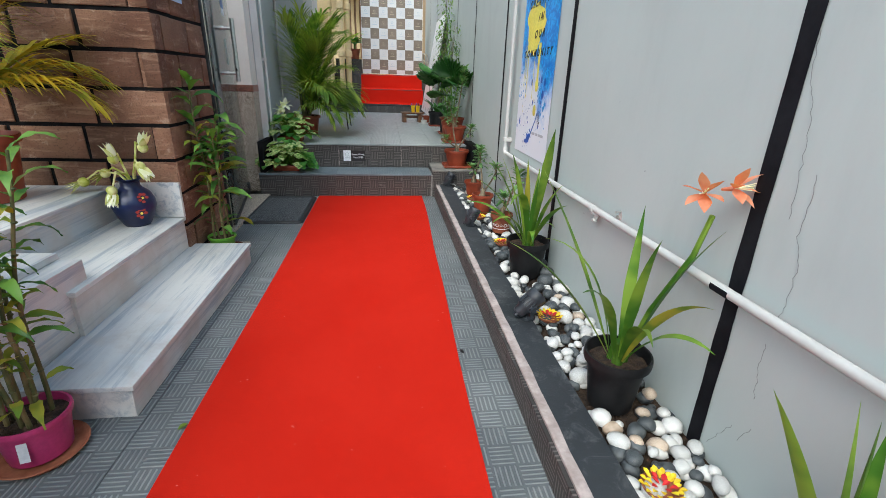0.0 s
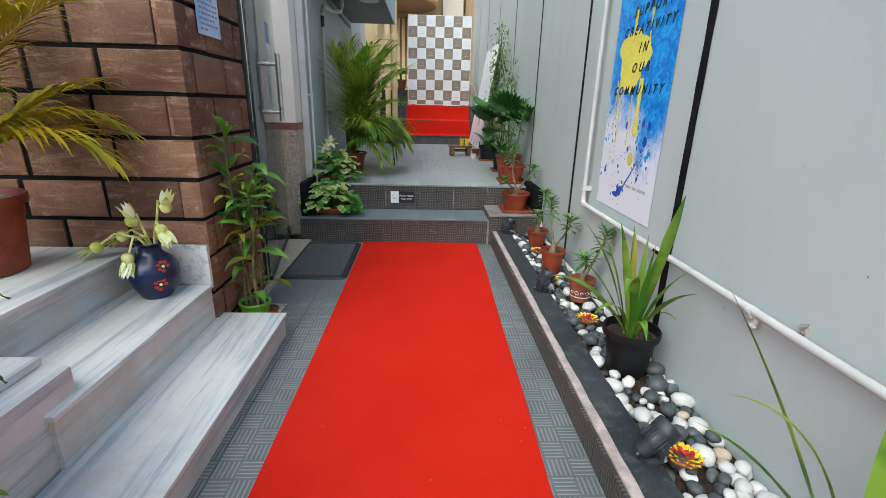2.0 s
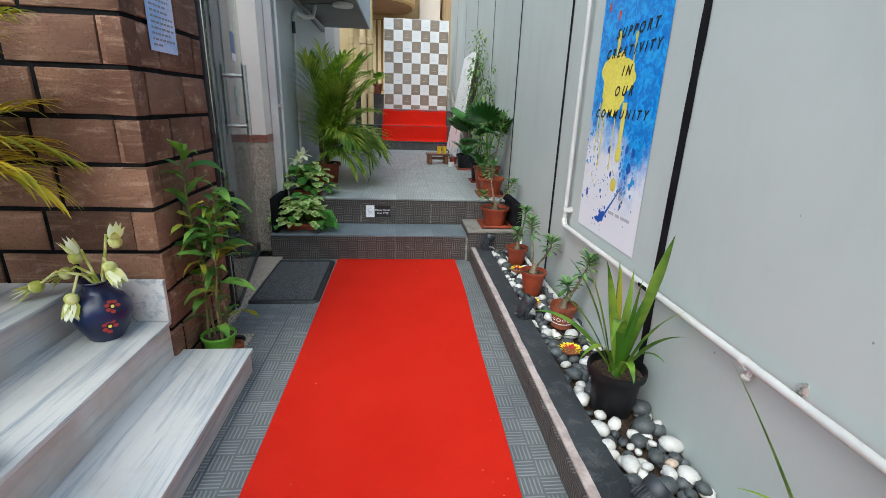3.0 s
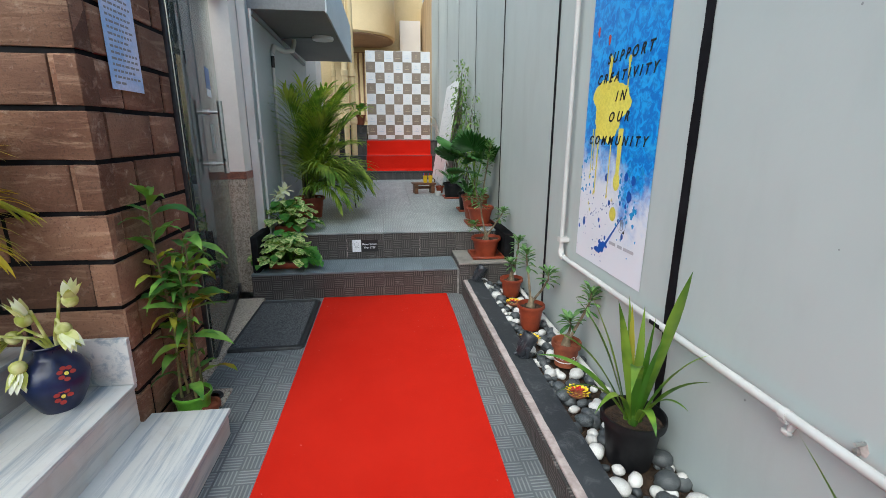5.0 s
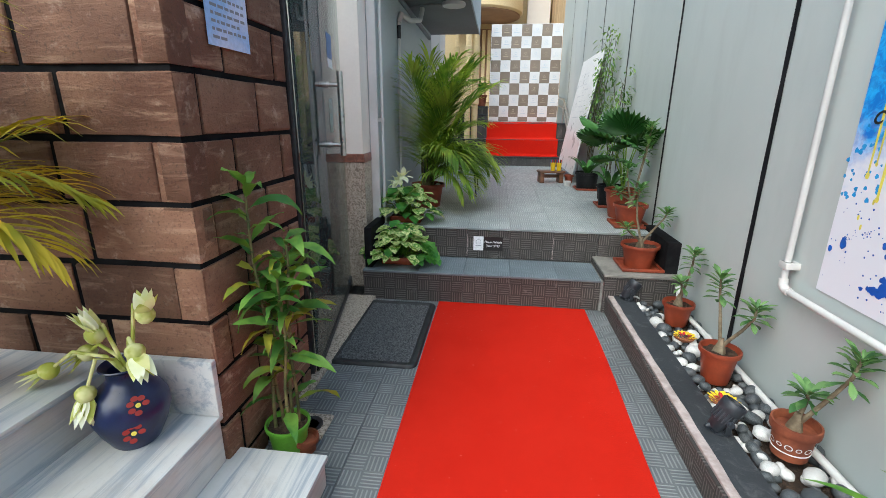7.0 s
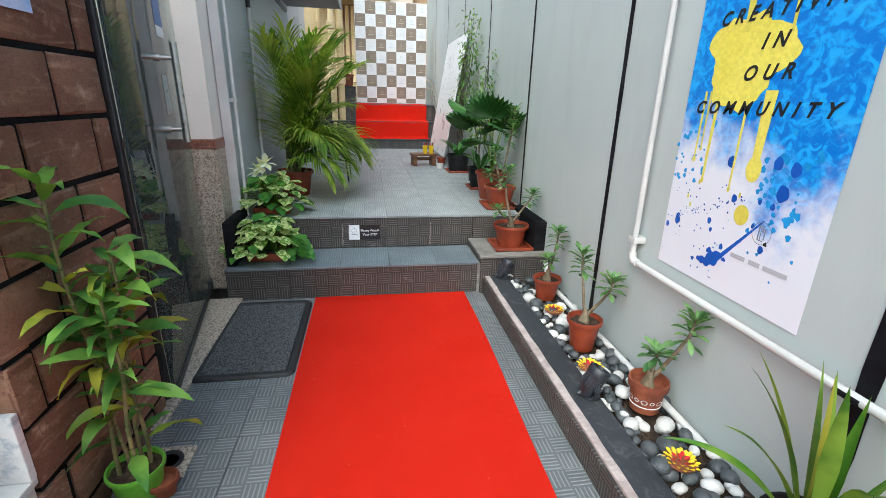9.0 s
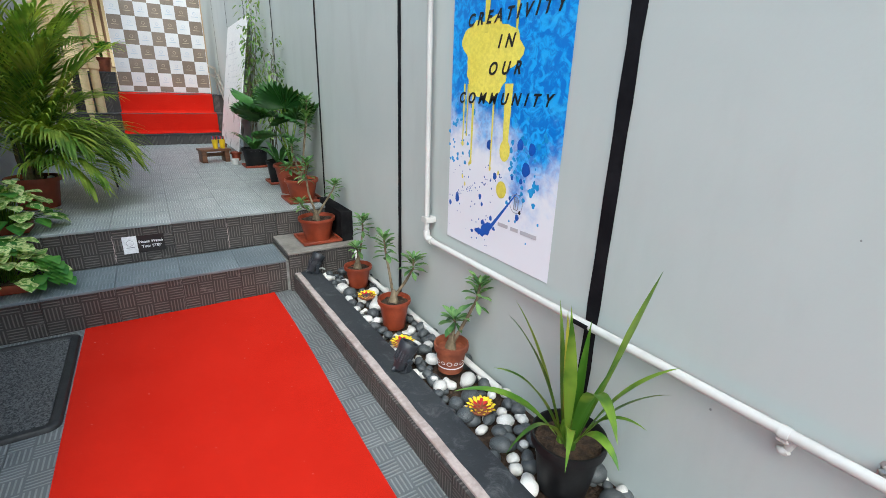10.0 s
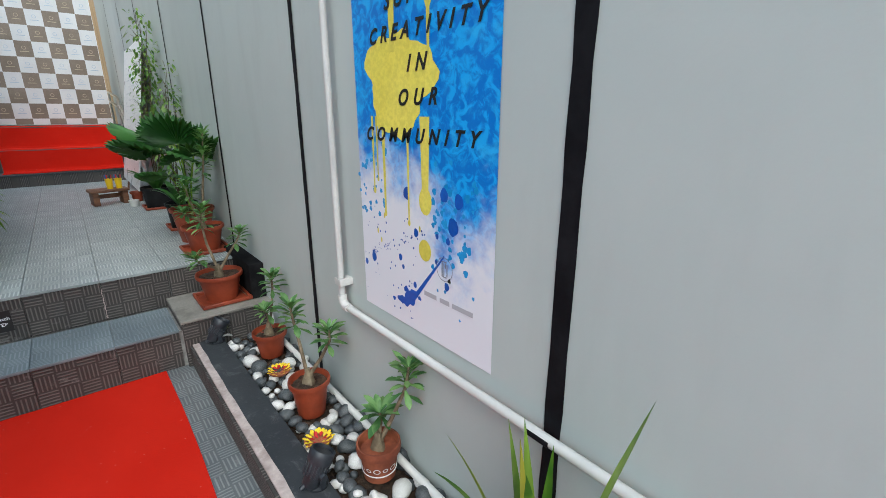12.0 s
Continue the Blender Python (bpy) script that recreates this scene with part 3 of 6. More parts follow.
part("kerb_core", Build().box(0.5145, -3, -0.1, 0.655, YR1 - 0.03, 0.1133), M_GROUT, kerb, "", False)
soil_bed = solid("soil_bed", Build().box(0.655, -3, -0.1, XR, YR1 - 0.04, 0.075), M_SOIL, "dark soil under the pebbles", "soil")

ledge = thing("ledge_block", "raised grey tiled block beside the entrance step", "ledge", kind="structure")
part("core", Build().box(0.485, 5.435, -0.1, XR, YR2 + 0.005, 0.250), M_GROUT, ledge, "", False)
part("ledge_top", Build().rbox(0.476, 5.42, 0.250, XR, YR2, 0.266, 0.003, 1), M_DUSTY, ledge, "", False)
skirt_l = tagged(part("black_skirting", Build().rbox(-1.138, 5.50, Z1, -1.085, 5.95, 0.50, 0.006), M_BLACK), "black-painted skirting block beside the step", "skirting", kind="structure")
skirt_r = tagged(part("black_skirting", Build().rbox(0.865, 5.50, 0.266, XR, 6.02, 0.475, 0.006), M_BLACK), "black-painted skirting block beside the step", "skirting", kind="structure")

# marble entrance steps
def marble_step(x0, x1, y0, y1, z0, z1, riser=True):
    ob = thing("marble_step", "white veined marble entrance step with worn edges", "step", group="marble steps", kind="structure")
    part("tread", Build().rbox(x0, y0, z1 - 0.020, x1, y1, z1, 0.004), M_MARBLE, ob)
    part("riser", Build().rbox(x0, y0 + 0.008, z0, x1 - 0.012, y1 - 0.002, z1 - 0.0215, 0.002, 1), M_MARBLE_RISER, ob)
    return ob


marble_step(-1.115, -0.775, 2.44, 3.80, 0.0, 0.127)
marble_step(-1.44, -1.090, 2.76, 3.735, 0.0, 0.312)
marble_step(-4.0, -1.415, 2.90, 3.734, 0.0, 0.490)
solid("marble_upstand", Build().rbox(-1.414, 3.712, 0.3135, -1.088, 3.735, 0.508, 0.003), M_MARBLE, "marble skirting slab against the stone wall", "skirting")
block = thing("marble_pedestal", "marble-clad low side wall of the steps", "low wall", kind="structure")
part("cap", Build().rbox(-4.0, 2.42, 0.395, -1.205, 2.895, 0.42, 0.004), M_MARBLE, block)
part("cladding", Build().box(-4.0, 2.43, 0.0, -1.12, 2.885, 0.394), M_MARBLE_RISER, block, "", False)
plinth = solid("wall_west_near", Build().box(-1.6, -5, -0.1, -1.135, 2.425, 1.0), M_ROUGHWALL, "rough grey cement wall beside the entrance", "wall")
solid("wall_west_back", Build().box(-4.3, 2.0, 0, -4.05, 3.9, 1.6), M_ROUGHWALL, "plain wall closing the entrance landing", "wall")
# added wall, never in view; kept low so light enters from the south
solid("wall_south", Build().box(-1.6, -5.3, -0.1, XR + 0.25, -5.02, 1.2), M_ROUGHWALL, "plain unseen wall added behind the camera", "wall")

# stone pier: core and coursed blocks
XS, YS = -1.090, 3.737
solid("stone_wall_core", Build().box(-4.0, YS + 0.009, -0.1, XS - 0.009, 4.42, 3.2), M_BLACK, "black mortar joints of a coursed stone wall", "wall")

# doorway with interior
solid("door_sill", Build().rbox(-3.4, 4.25, -0.02, -1.055, YR1 - 0.002, 0.022, 0.004, 1), M_GRANITE, "speckled granite doorway floor", "sill")
pier = thing("door_pier", "beige painted pier with speckled granite dado", "wall", kind="structure")
part("paint", Build().box(-3.4, 5.675, 0.985, -1.172, 5.86, 2.62), M_BEIGE, pier, "", False)
part("dado", Build().rbox(-3.4, 5.668, 0.0, -1.165, 5.858, 0.925, 0.003, 1), M_GRANITE, pier, "speckled granite facing", False)
part("dado_band", Build().rbox(-3.4, 5.664, 0.926, -1.161, 5.857, 0.985, 0.003, 1), M_REDGRANITE, pier, "mottled red granite band", False)
solid("room_wall", Build().box(-3.6, 4.30, -0.1, -3.42, 6.0, 2.4), M_BEIGE, "beige wall inside the gallery doorway", "wall")
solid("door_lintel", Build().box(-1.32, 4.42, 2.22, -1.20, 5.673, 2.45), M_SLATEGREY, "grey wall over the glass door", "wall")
solid("wall_west", Build().box(-1.35, 5.862, -0.1, -1.115, 8.53, 2.6), M_BLUEGREY, "blue-grey painted side wall", "wall")
solid("corner_trim", Build().rbox(-1.165, 5.845, 0.44, -1.105, 5.863, 2.6, 0.003, 1), M_PVC, "white trim along the wall corner", "trim")
solid("canopy_slab", Build().box(-3.4, 5.95, 2.2, -0.53, 8.55, 2.62), M_SLATEGREY, "dark grey concrete canopy slab", "canopy")
solid("canopy_fascia", Build().box(-0.528, 5.95, 2.19, -0.515, 8.56, 2.64), M_BLUEGREY, "light grey fascia of the canopy", "fascia")
solid("upper_storey", Build().box(-3.4, 5.90, 2.64, -1.14, 8.55, 3.3), M_BLUEGREY, "blue-grey upper wall of the gallery", "wall")
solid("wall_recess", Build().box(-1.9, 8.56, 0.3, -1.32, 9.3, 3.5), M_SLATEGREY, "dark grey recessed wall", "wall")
solid("wall_white_far", Build().box(-1.9, 9.31, 0.3, -1.10, 9.9, 3.7), M_BEIGE, "pale painted far wall", "wall")
solid("wall_cream_far", Build().box(-2.2, 10.9, 0.3, -1.00, 11.1, 3.6), M_CREAM, "cream painted wall behind the pipes", "wall")


# back steps with their red runner
for i, (y, z) in enumerate(((10.36, 0.60), (10.68, 0.87), (11.0, 1.14))):
    s = thing("back_step", "dark grey tiled step at the end of the deck", "step", group="back steps", kind="structure")
    part("tread", Build().rbox(-1.9, y - 0.015, z - 0.02, XR, (13.5 if i == 2 else y + 0.34), z, 0.004, 1), M_KERB, s)
    part("riser", Build().box(-1.9, y, 0.2, XR, (13.4 if i == 2 else y + 0.32), z - 0.0205), M_RISER, s, "", False)
solid("floor_far", Build().box(-4, 13.5, 0.2, XR, 24, 1.13), M_GROUT, "cement yard beyond the steps", "ground")
runner = Build()
prof = [(10.40, 0.605), (10.66, 0.607), (10.672, 0.63), (10.664, 0.86), (10.68, 0.878), (10.98, 0.88), (10.99, 0.90), (10.984, 1.13), (11.0, 1.147), (11.25, 1.15)]
for (ya, za), (yb, zb) in zip(prof, prof[1:]):
    for k in range(12):
        xa, xb = -0.46 + 1.23 * k / 12, -0.46 + 1.23 * (k + 1) / 12
        runner.quad((xa, ya, za + 0.004 * math.sin(k * 1.3)), (xb, ya, za + 0.004 * math.sin(k * 1.3 + 1.3)), (xb, yb, zb + 0.004 * math.sin(k * 1.3 + 1.3)), (xa, yb, zb + 0.004 * math.sin(k * 1.3)))
stair_runner = tagged(part("stair_carpet", runner, M_CARPET), "red carpet laid over the back steps", "carpet")

# carpet along the passage
cb = Build()
rows, cols = 130, 10
for i in range(rows + 1):
    y = -1.5 + (5.452 + 1.5) * i / rows
    xl = -0.602 + 0.004 * math.sin(y * 2.1)
    xr = max(0.29, 0.377 - 0.0165 * max(0.0, 5.1 - y)) + 0.004 * math.sin(y * 1.4 + 1.0) + 0.003 * math.sin(y * 4.3)
    for k in range(cols + 1):
        cb.v.append((xl + (xr - xl) * k / cols, y, 0.007 + 0.0015 * math.sin(y * 5 + k) * math.sin(k * 0.9)))
for i in range(rows):
    for k in range(cols):
        a = i * (cols + 1) + k
        cb.f.append((a, a + 1, a + cols + 2, a + cols + 1))
for i in range(rows):
    for k, s in ((0, -0.0), (cols, 0.0)):
        a, c = cb.v[i * (cols + 1) + k], cb.v[(i + 1) * (cols + 1) + k]
        cb.quad(a, c, (c[0], c[1], 0.0), (a[0], a[1], 0.0))
red_carpet = tagged(part("red_carpet", cb, M_CARPET), "bright red felt carpet runner on the tiles", "carpet")

# door mat
mat = thing("door_mat", "charcoal tufted door mat with raised black rubber border", "mat", (-0.850, 4.985, 0.0), 0.4)
part("base", Build().rbox(-0.20, -0.376, 0.0, 0.20, 0.376, 0.008, 0.003, 1), M_RUBBER, mat)
def rounded(w, h, r, z, k=8):
    return [(sx * (w - r) + r * math.cos(a0 + i * math.pi / 2 / k), sy * (h - r) + r * math.sin(a0 + i * math.pi / 2 / k), z)
            for sx, sy, a0 in ((1, 1, 0), (-1, 1, math.pi / 2), (-1, -1, math.pi), (1, -1, 1.5 * math.pi)) for i in range(k + 1)]


bd = Build()
loops = [rounded(0.236, 0.412, 0.045, 0.0), rounded(0.234, 0.410, 0.044, 0.012), rounded(0.228, 0.404, 0.042, 0.018), rounded(0.204, 0.380, 0.03, 0.018), rounded(0.198, 0.374, 0.028, 0.012), rounded(0.190, 0.366, 0.025, 0.0085)]
m = len(loops[0])
for lp in loops:
    bd.v += lp
for i in range(len(loops) - 1):
    for k in range(m):
        bd.f.append((i * m + k, i * m + (k + 1) % m, (i + 1) * m + (k + 1) % m, (i + 1) * m + k))
part("border", bd, M_RUBBER, mat, "raised rubber border")
pile = Build()
q = random.Random(17)
PN, PM = 62, 118
for i in range(PN + 1):
    for k in range(PM + 1):
        x, y = -0.196 + 0.392 * i / PN, -0.372 + 0.744 * k / PM
        edge = min(i, PN - i, k, PM - k)
        pile.v.append((x, y, 0.0088 + (0.0 if edge == 0 else 0.0026 + 0.0036 * ((i % 2) ^ (k // 2 % 2)) + q.uniform(-0.0013, 0.0013))))
for i in range(PN):
    for k in range(PM):
        a = i * (PM + 1) + k
        pile.f.append((a, a + PM + 1, a + PM + 2, a + 1))
part("tufted_surface", pile, M_MATPILE, mat, "worn charcoal tufted pile")

# glass door, standing at a slight angle in its opening
door = thing("door_1", "frameless glass door with a tall steel pull handle", "door", (-1.060, 4.364, 0.0), 10.5, kind="structure")
pane = part("pane", Build().box(-0.006, 0.09, 0.03, 0.006, 1.27, 2.2), M_GLASS, door, "clear glass with painted grey-green haze", False)
pane.visible_shadow = False
part("jamb", Build().rbox(-0.10, 0.075, 0.0, -0.015, 0.115, 2.22, 0.003, 1), M_DARKMETAL, door, "dark metal jamb")
part("bottom_rail", Build().rbox(-0.012, 0.12, 0.024, 0.012, 1.26, 0.06, 0.003, 1), M_DARKMETAL, door, "dark metal bottom rail")
handle = part("handle", Build().tube([(0.080, 0.75, 1.02), (0.080, 0.75, 1.47)], 0.0165, seg=14), M_STEEL, door, "brushed steel bars")
part("inner_bar", Build().tube([(-0.080, 0.75, 1.02), (-0.080, 0.75, 1.47)], 0.0165, seg=14), M_STEEL, handle)
for z in (1.08, 1.40):
    part("standoff", Build().tube([(-0.080, 0.75, z), (0.0, 0.75, z), (0.080, 0.75, z)], 0.0105, seg=10), M_STEEL, handle)
    part("collar", Build().tube([(-0.018, 0.75, z), (0.018, 0.75, z)], 0.017, seg=12), M_STEEL, handle)
for y0, z0, w, h, m, lab in ((0.82, 1.55, 0.15, 0.13, M_STICKER, "blue sticker"), (0.82, 1.50, 0.15, 0.048, M_PAPER, "white sticker"), (0.79, 1.145, 0.10, 0.185, M_GLASSFILM, "narrow frosted label")):
    part("sticker", Build().quad((0.0075, y0, z0), (0.0075, y0 + w, z0), (0.0075, y0 + w, z0 + h), (0.0075, y0, z0 + h)), m, door, lab)

for i, ch in enumerate("PULL"):
    w_ = words("letter", ch, 0.030, M_INK, door, 0, 0, 0, label="black letter")
    w_.matrix_local = flat((0.009, 0.84, 1.295 - 0.043 * i), (0, 1, 0), (0, 0, 1)) @ Matrix.Diagonal((2.2, 1, 1, 1))
part("patch_fitting", Build().rbox(-0.016, 1.19, 0.026, 0.016, 1.275, 0.10, 0.004), M_DARKMETAL, door, "dark metal corner fitting")

# small nicks in the grey paint
q = random.Random(14)
for y, z in ((2.88, 1.02), (2.55, 1.42), (2.62, 0.80), (3.05, 0.52), (2.2, 1.6), (1.75, 1.2), (2.95, 1.55), (1.5, 0.9)):
    k = q.uniform(0.0018, 0.0038)
    tagged(part("wall_nick", Build().blob((XR, y, z), (0.001, k, k * 1.4), 1, 0.5, 0, y), M_CRACK), "small grey nick in the wall paint", "nick", "nicks in the grey wall", "structure")

# ---- plants and pots ----
def soil_disc(r, z, parent):
    b = Build()
    for ring_r in (1,):
        n = 26
        b.v.append((0, 0, z + 0.008))
        for k in range(1, 5):
            for i in range(n):
                a = 2 * math.pi * i / n
                rr = r * k / 4
                b.v.append((rr * math.cos(a), rr * math.sin(a), z + 0.012 * noise.noise(Vector((rr * 40 * math.cos(a), rr * 40 * math.sin(a), r * 31)))))
        for i in range(n):
            j = (i + 1) % n
            b.f.append((0, 1 + i, 1 + j))
            for k in range(3):
                b.f.append((1 + k * n + i, 1 + (k + 1) * n + i, 1 + (k + 1) * n + j, 1 + k * n + j))
    return part("soil", b, M_SOIL, parent, "dry brown potting soil")


def pot(parent, r, h, material, base=0.72, rim=0.022, lip=0.008, label=""):
    """A tapered pot with a rolled rim, hollow, with soil in it. Returns the soil's height."""
    t = 0.006
    rb = r * base
    side = rb + (r - rb) * (h - rim) / h
    prof = [(rb * 0.9, 0.0), (rb, 0.004), (side - lip, h - rim - 0.002), (r, h - rim), (r + 0.002, h - rim * 0.5), (r, h), (r - t, h), (r - t - lip, h - rim), (r - t - lip - 0.002, h * 0.8), (0.0, h * 0.8)]
    body = part("pot", Build().lathe(prof, 32), material, parent, label)
    soil_disc(r - t - lip, h - rim * 1.1, parent)
    return h - rim * 1.1


def square_saucer(parent, s, material=M_TERRA):
    b = Build().rbox(-s * 0.44, -s * 0.44, 0.0, s * 0.44, s * 0.44, 0.008, 0.003, 1)
    for x0, y0, x1, y1 in ((-1, -1, 1, -0.9), (-1, 0.9, 1, 1), (-1, -0.9, -0.9, 0.9), (0.9, -0.9, 1, 0.9)):
        b.rbox(x0 * s / 2, y0 * s / 2, 0.004, x1 * s / 2, y1 * s / 2, 0.024, 0.003, 1)
    return part("saucer", b, material, parent, "square terracotta-coloured saucer")


def strap_plant(at, r, h, blades, big=1.0, turn=0.0):
    """blades: bearing in degrees, lean, length, width, droop, where it is broadest."""
    ob = thing("crinum_pot", "strap-leaved lily in a black plastic pot on pebbles", "potted plant", at, group="lilies in black pots")
    z = pot(ob, r, h, M_POTBLACK, 0.68, 0.03)
    b = Build()
    for i in range(3):
        a = i * 2.1
        b.tube([(0.018 * math.cos(a), 0.018 * math.sin(a), z - 0.01), (0.014 * math.cos(a), 0.014 * math.sin(a), z + 0.07)], 0.019, 0.013)
    part("stem", b, M_STRAP, ob)
    for i, (az, lean, L, w, droop, widest) in enumerate(blades):
        a = math.radians(az + turn)
        way = [math.cos(a) * lean * 0.55, math.sin(a) * lean * 0.55, 1.0]
        if at[0] + way[0] * 0.45 > XR - 0.03:
            way[0] *= 0.3
        part("leaf", Build().leaf((0.022 * math.cos(a), 0.022 * math.sin(a), z), way, L * big, w * big * (0.86 if i == 0 else 0.96), droop + (0.20 if lean > 0.4 and i else 0.0), 0.16, 14, widest, 0.0, 0.5 * math.sin(i * 2.3)), M_YELLEAF if i == 5 else M_STRAP, ob)
    return ob, z


BLADES_A = ((-85, 0.5, 0.65, 0.056, -0.15, 0.7), (-76, 0.70, 0.46, 0.036, 0.45, 0.5), (-66, 0.85, 0.37, 0.036, 0.55, 0.5), (-100, 0.45, 0.42, 0.030, 0.2, 0.4), (100, 0.25, 0.46, 0.038, 0.1, 0.45), (120, 0.12, 0.44, 0.036, 0.05, 0.5), (140, 0.5, 0.50, 0.038, 0.3, 0.5), (165, 0.55, 0.52, 0.038, 0.45, 0.5), (178, 0.85, 0.48, 0.034, 0.55, 0.45), (195, 1.2, 0.42, 0.030, 0.9, 0.45), (218, 1.0, 0.40, 0.030, 1.1, 0.4), (235, 0.45, 0.52, 0.044, 1.7, 0.6), (258, 0.8, 0.26, 0.036, 1.7, 0.5), (152, 1.3, 0.42, 0.030, 0.8, 0.4), (60, 0.4, 0.42, 0.036, 0.2, 0.4), (-50, 0.9, 0.28, 0.028, 1.2, 0.4), (20, 0.15, 0.40, 0.034, 0.1, 0.4), (205, 0.35, 0.52, 0.038, 0.55, 0.5))
BLADES_B = ((178, 1.0, 0.56, 0.052, 0.55, 0.5), (135, 0.75, 0.66, 0.050, 0.05, 0.45), (100, 0.10, 0.50, 0.052, 0.0, 0.5), (60, 0.25, 0.50, 0.046, 0.1, 0.45), (-60, 0.45, 0.54, 0.048, 0.35, 0.5), (150, 0.35, 0.50, 0.036, 1.6, 0.5), (-90, 0.8, 0.50, 0.048, 0.6, 0.5), (-112, 0.5, 0.56, 0.046, 0.5, 0.45), (220, 0.7, 0.50, 0.046, 0.8, 0.5), (250, 0.85, 0.44, 0.044, 0.9, 0.5), (20, 0.2, 0.45, 0.042, 0.1, 0.4), (-32, 0.3, 0.42, 0.040, 0.3, 0.4), (-76, 0.9, 0.38, 0.042, 0.9, 0.45), (200, 0.25, 0.46, 0.044, 0.25, 0.5))


def flower(parent, at, way, size, name="flower", petals=M_PETALO, label="open salmon-orange trumpet flower"):
    fl = part(name, Build().tube([Vector(at) - Vector(way).normalized() * size * 0.5, at], 0.004, 0.007), petals, parent, label)
    d = Vector(way).normalized()
    u = d.orthogonal().normalized()
    w = d.cross(u)
    for k in range(6):
        a = k * math.pi / 3
        part("petal", Build().leaf(at, d * 0.8 + (u * math.cos(a) + w * math.sin(a)) * 0.9, size, size * 0.5, 0.25, 0.1, 6, 0.45), petals, fl)
    for k in range(4):
        part("stamen", Build().tube([at, Vector(at) + d * size * 0.7 + u * 0.008 * (k - 1.5)], 0.0012), M_PETALW, fl)


lily, z = strap_plant((0.775, 2.29, 0.085), 0.104, 0.198, [(a, b * 1.1, c, d * 0.8, e, f) for a, b, c, d, e, f in BLADES_B if a not in (100, 20, 200, -32)])
part("flower_stalk", Build().tube([(0.01, -0.01, z), (0.05, -0.04, z + 0.2), (0.10, -0.10, z + 0.40), (0.112, -0.12, z + 0.52)], 0.009, 0.007), M_STRAP, lily, "thick green flower stalk")
flower(lily, (0.085, -0.105, z + 0.575), (-0.6, -0.7, 0.3), 0.068)
flower(lily, (0.125, -0.155, z + 0.60), (0.25, -0.8, 0.25), 0.066)
strap_plant((0.795, 3.345, 0.085), 0.114, 0.205, BLADES_A)
strap_plant((0.80, 1.56, 0.085), 0.10, 0.20, BLADES_B, 0.76, 40)


def cane_plant(name, label, at, canes, seed, potspec, height, leaf, saucer=False):
    q = random.Random(seed)
    ob = thing(name, label, "potted plant", at)
    z = pot(ob, *potspec)
    r = potspec[0]
    for c in range(canes):
        a = c * 2.4 + q.random()
        x, y = 0.45 * r * math.cos(a), 0.45 * r * math.sin(a)
        hgt = height * q.uniform(0.55, 1.0)
        lean = Vector((math.cos(a), math.sin(a), 0)) * q.uniform(0.0, 0.04)
        pts = [Vector((x, y, z - 0.02)) + lean * (s * s) * hgt * 3 + Vector((0.006 * math.sin(s * 9 + c), 0.006 * math.cos(s * 7 + c), s * hgt)) for s in (i / 9 for i in range(10))]
        cane = part("cane", Build().tube(pts, 0.0068, 0.004), M_CANE, ob, "jointed green-brown cane")
        for i in range(2, 9):
            part("node", Build().lathe([(0.0058, -0.003), (0.0085, 0.0), (0.0058, 0.003)], 10, tuple(pts[i] - Vector((0, 0, 0.01)))), M_CANE, cane)
        n = int(hgt * leaf[2])
        for i in range(n):
            s = 0.16 + 0.84 * (i / max(1, n - 1)) ** 0.55
            k = min(8, int(s * 9))
            p = pts[k].lerp(pts[k + 1], s * 9 - k)
            la = a + i * 2.5 + q.uniform(-0.5, 0.5)
            up = q.uniform(0.05, 0.5) + 0.8 * s * q.random()
            L = leaf[0] * q.uniform(0.65, 1.15)
            tone = M_YELLEAF if q.random() < leaf[3] * (1.3 - s) else M_BAMBOO
            part("leaf", Build().leaf(tuple(p), (math.cos(la), math.sin(la), up), L, L * q.uniform(0.20, 0.29), q.uniform(0.4, 1.7), 0.16, 8, 0.38, 0.0, q.uniform(-1.0, 1.0), 0.003), tone, ob)
    return ob


p1 = cane_plant("dracaena_pot", "leafy yellowing cane plant in a pink plastic pot", (-0.985, 2.312, 0.012), 8, 5, (0.098, 0.135, M_PINK, 0.78, 0.018, 0.004), 0.88, (0.125, 0, 28, 0.8))
part("saucer", Build().lathe([(0.0, -0.012), (0.10, -0.012), (0.118, 0.006), (0.114, 0.007), (0.097, -0.006), (0.0, -0.006)], 32), M_CLAY, p1, "round clay saucer")
tag = part("price_label", Build().rect(-0.012, -0.03, 0.012, 0.03), M_PAPER, p1, "worn paper label")
tag.matrix_local = Matrix.Translation((0.028, -0.0905, 0.07)) @ pose(0, 0, 0, 83, 0, 17)
cane_plant("bamboo_pot", "tall leafy cane plant in a lime green plastic pot", (-0.992, 3.955, 0.0), 5, 9, (0.082, 0.125, M_GREENPOT, 0.75, 0.016, 0.004), 1.04, (0.185, 0, 26, 0.4))
small_pot = thing("small_clay_pot", "small brown clay pot behind the cane plant", "pot", (-0.925, 3.955, 0.0))
pot(small_pot, 0.048, 0.065, M_TERRA_OLD)
drain_cover = thing("floor_drain", "small black floor drain in a square grey tile", "drain", (-0.965, 4.085, 0.0))
part("surround", Build().rbox(-0.075, -0.075, 0.0, 0.075, 0.075, 0.012, 0.003, 1), M_GRANITE, drain_cover, "speckled stone surround")
part("grate", Build().lathe([(0.0, 0.010), (0.030, 0.010), (0.040, 0.016), (0.050, 0.017), (0.052, 0.012)], 28), M_RUBBER, drain_cover, "black dished grate")


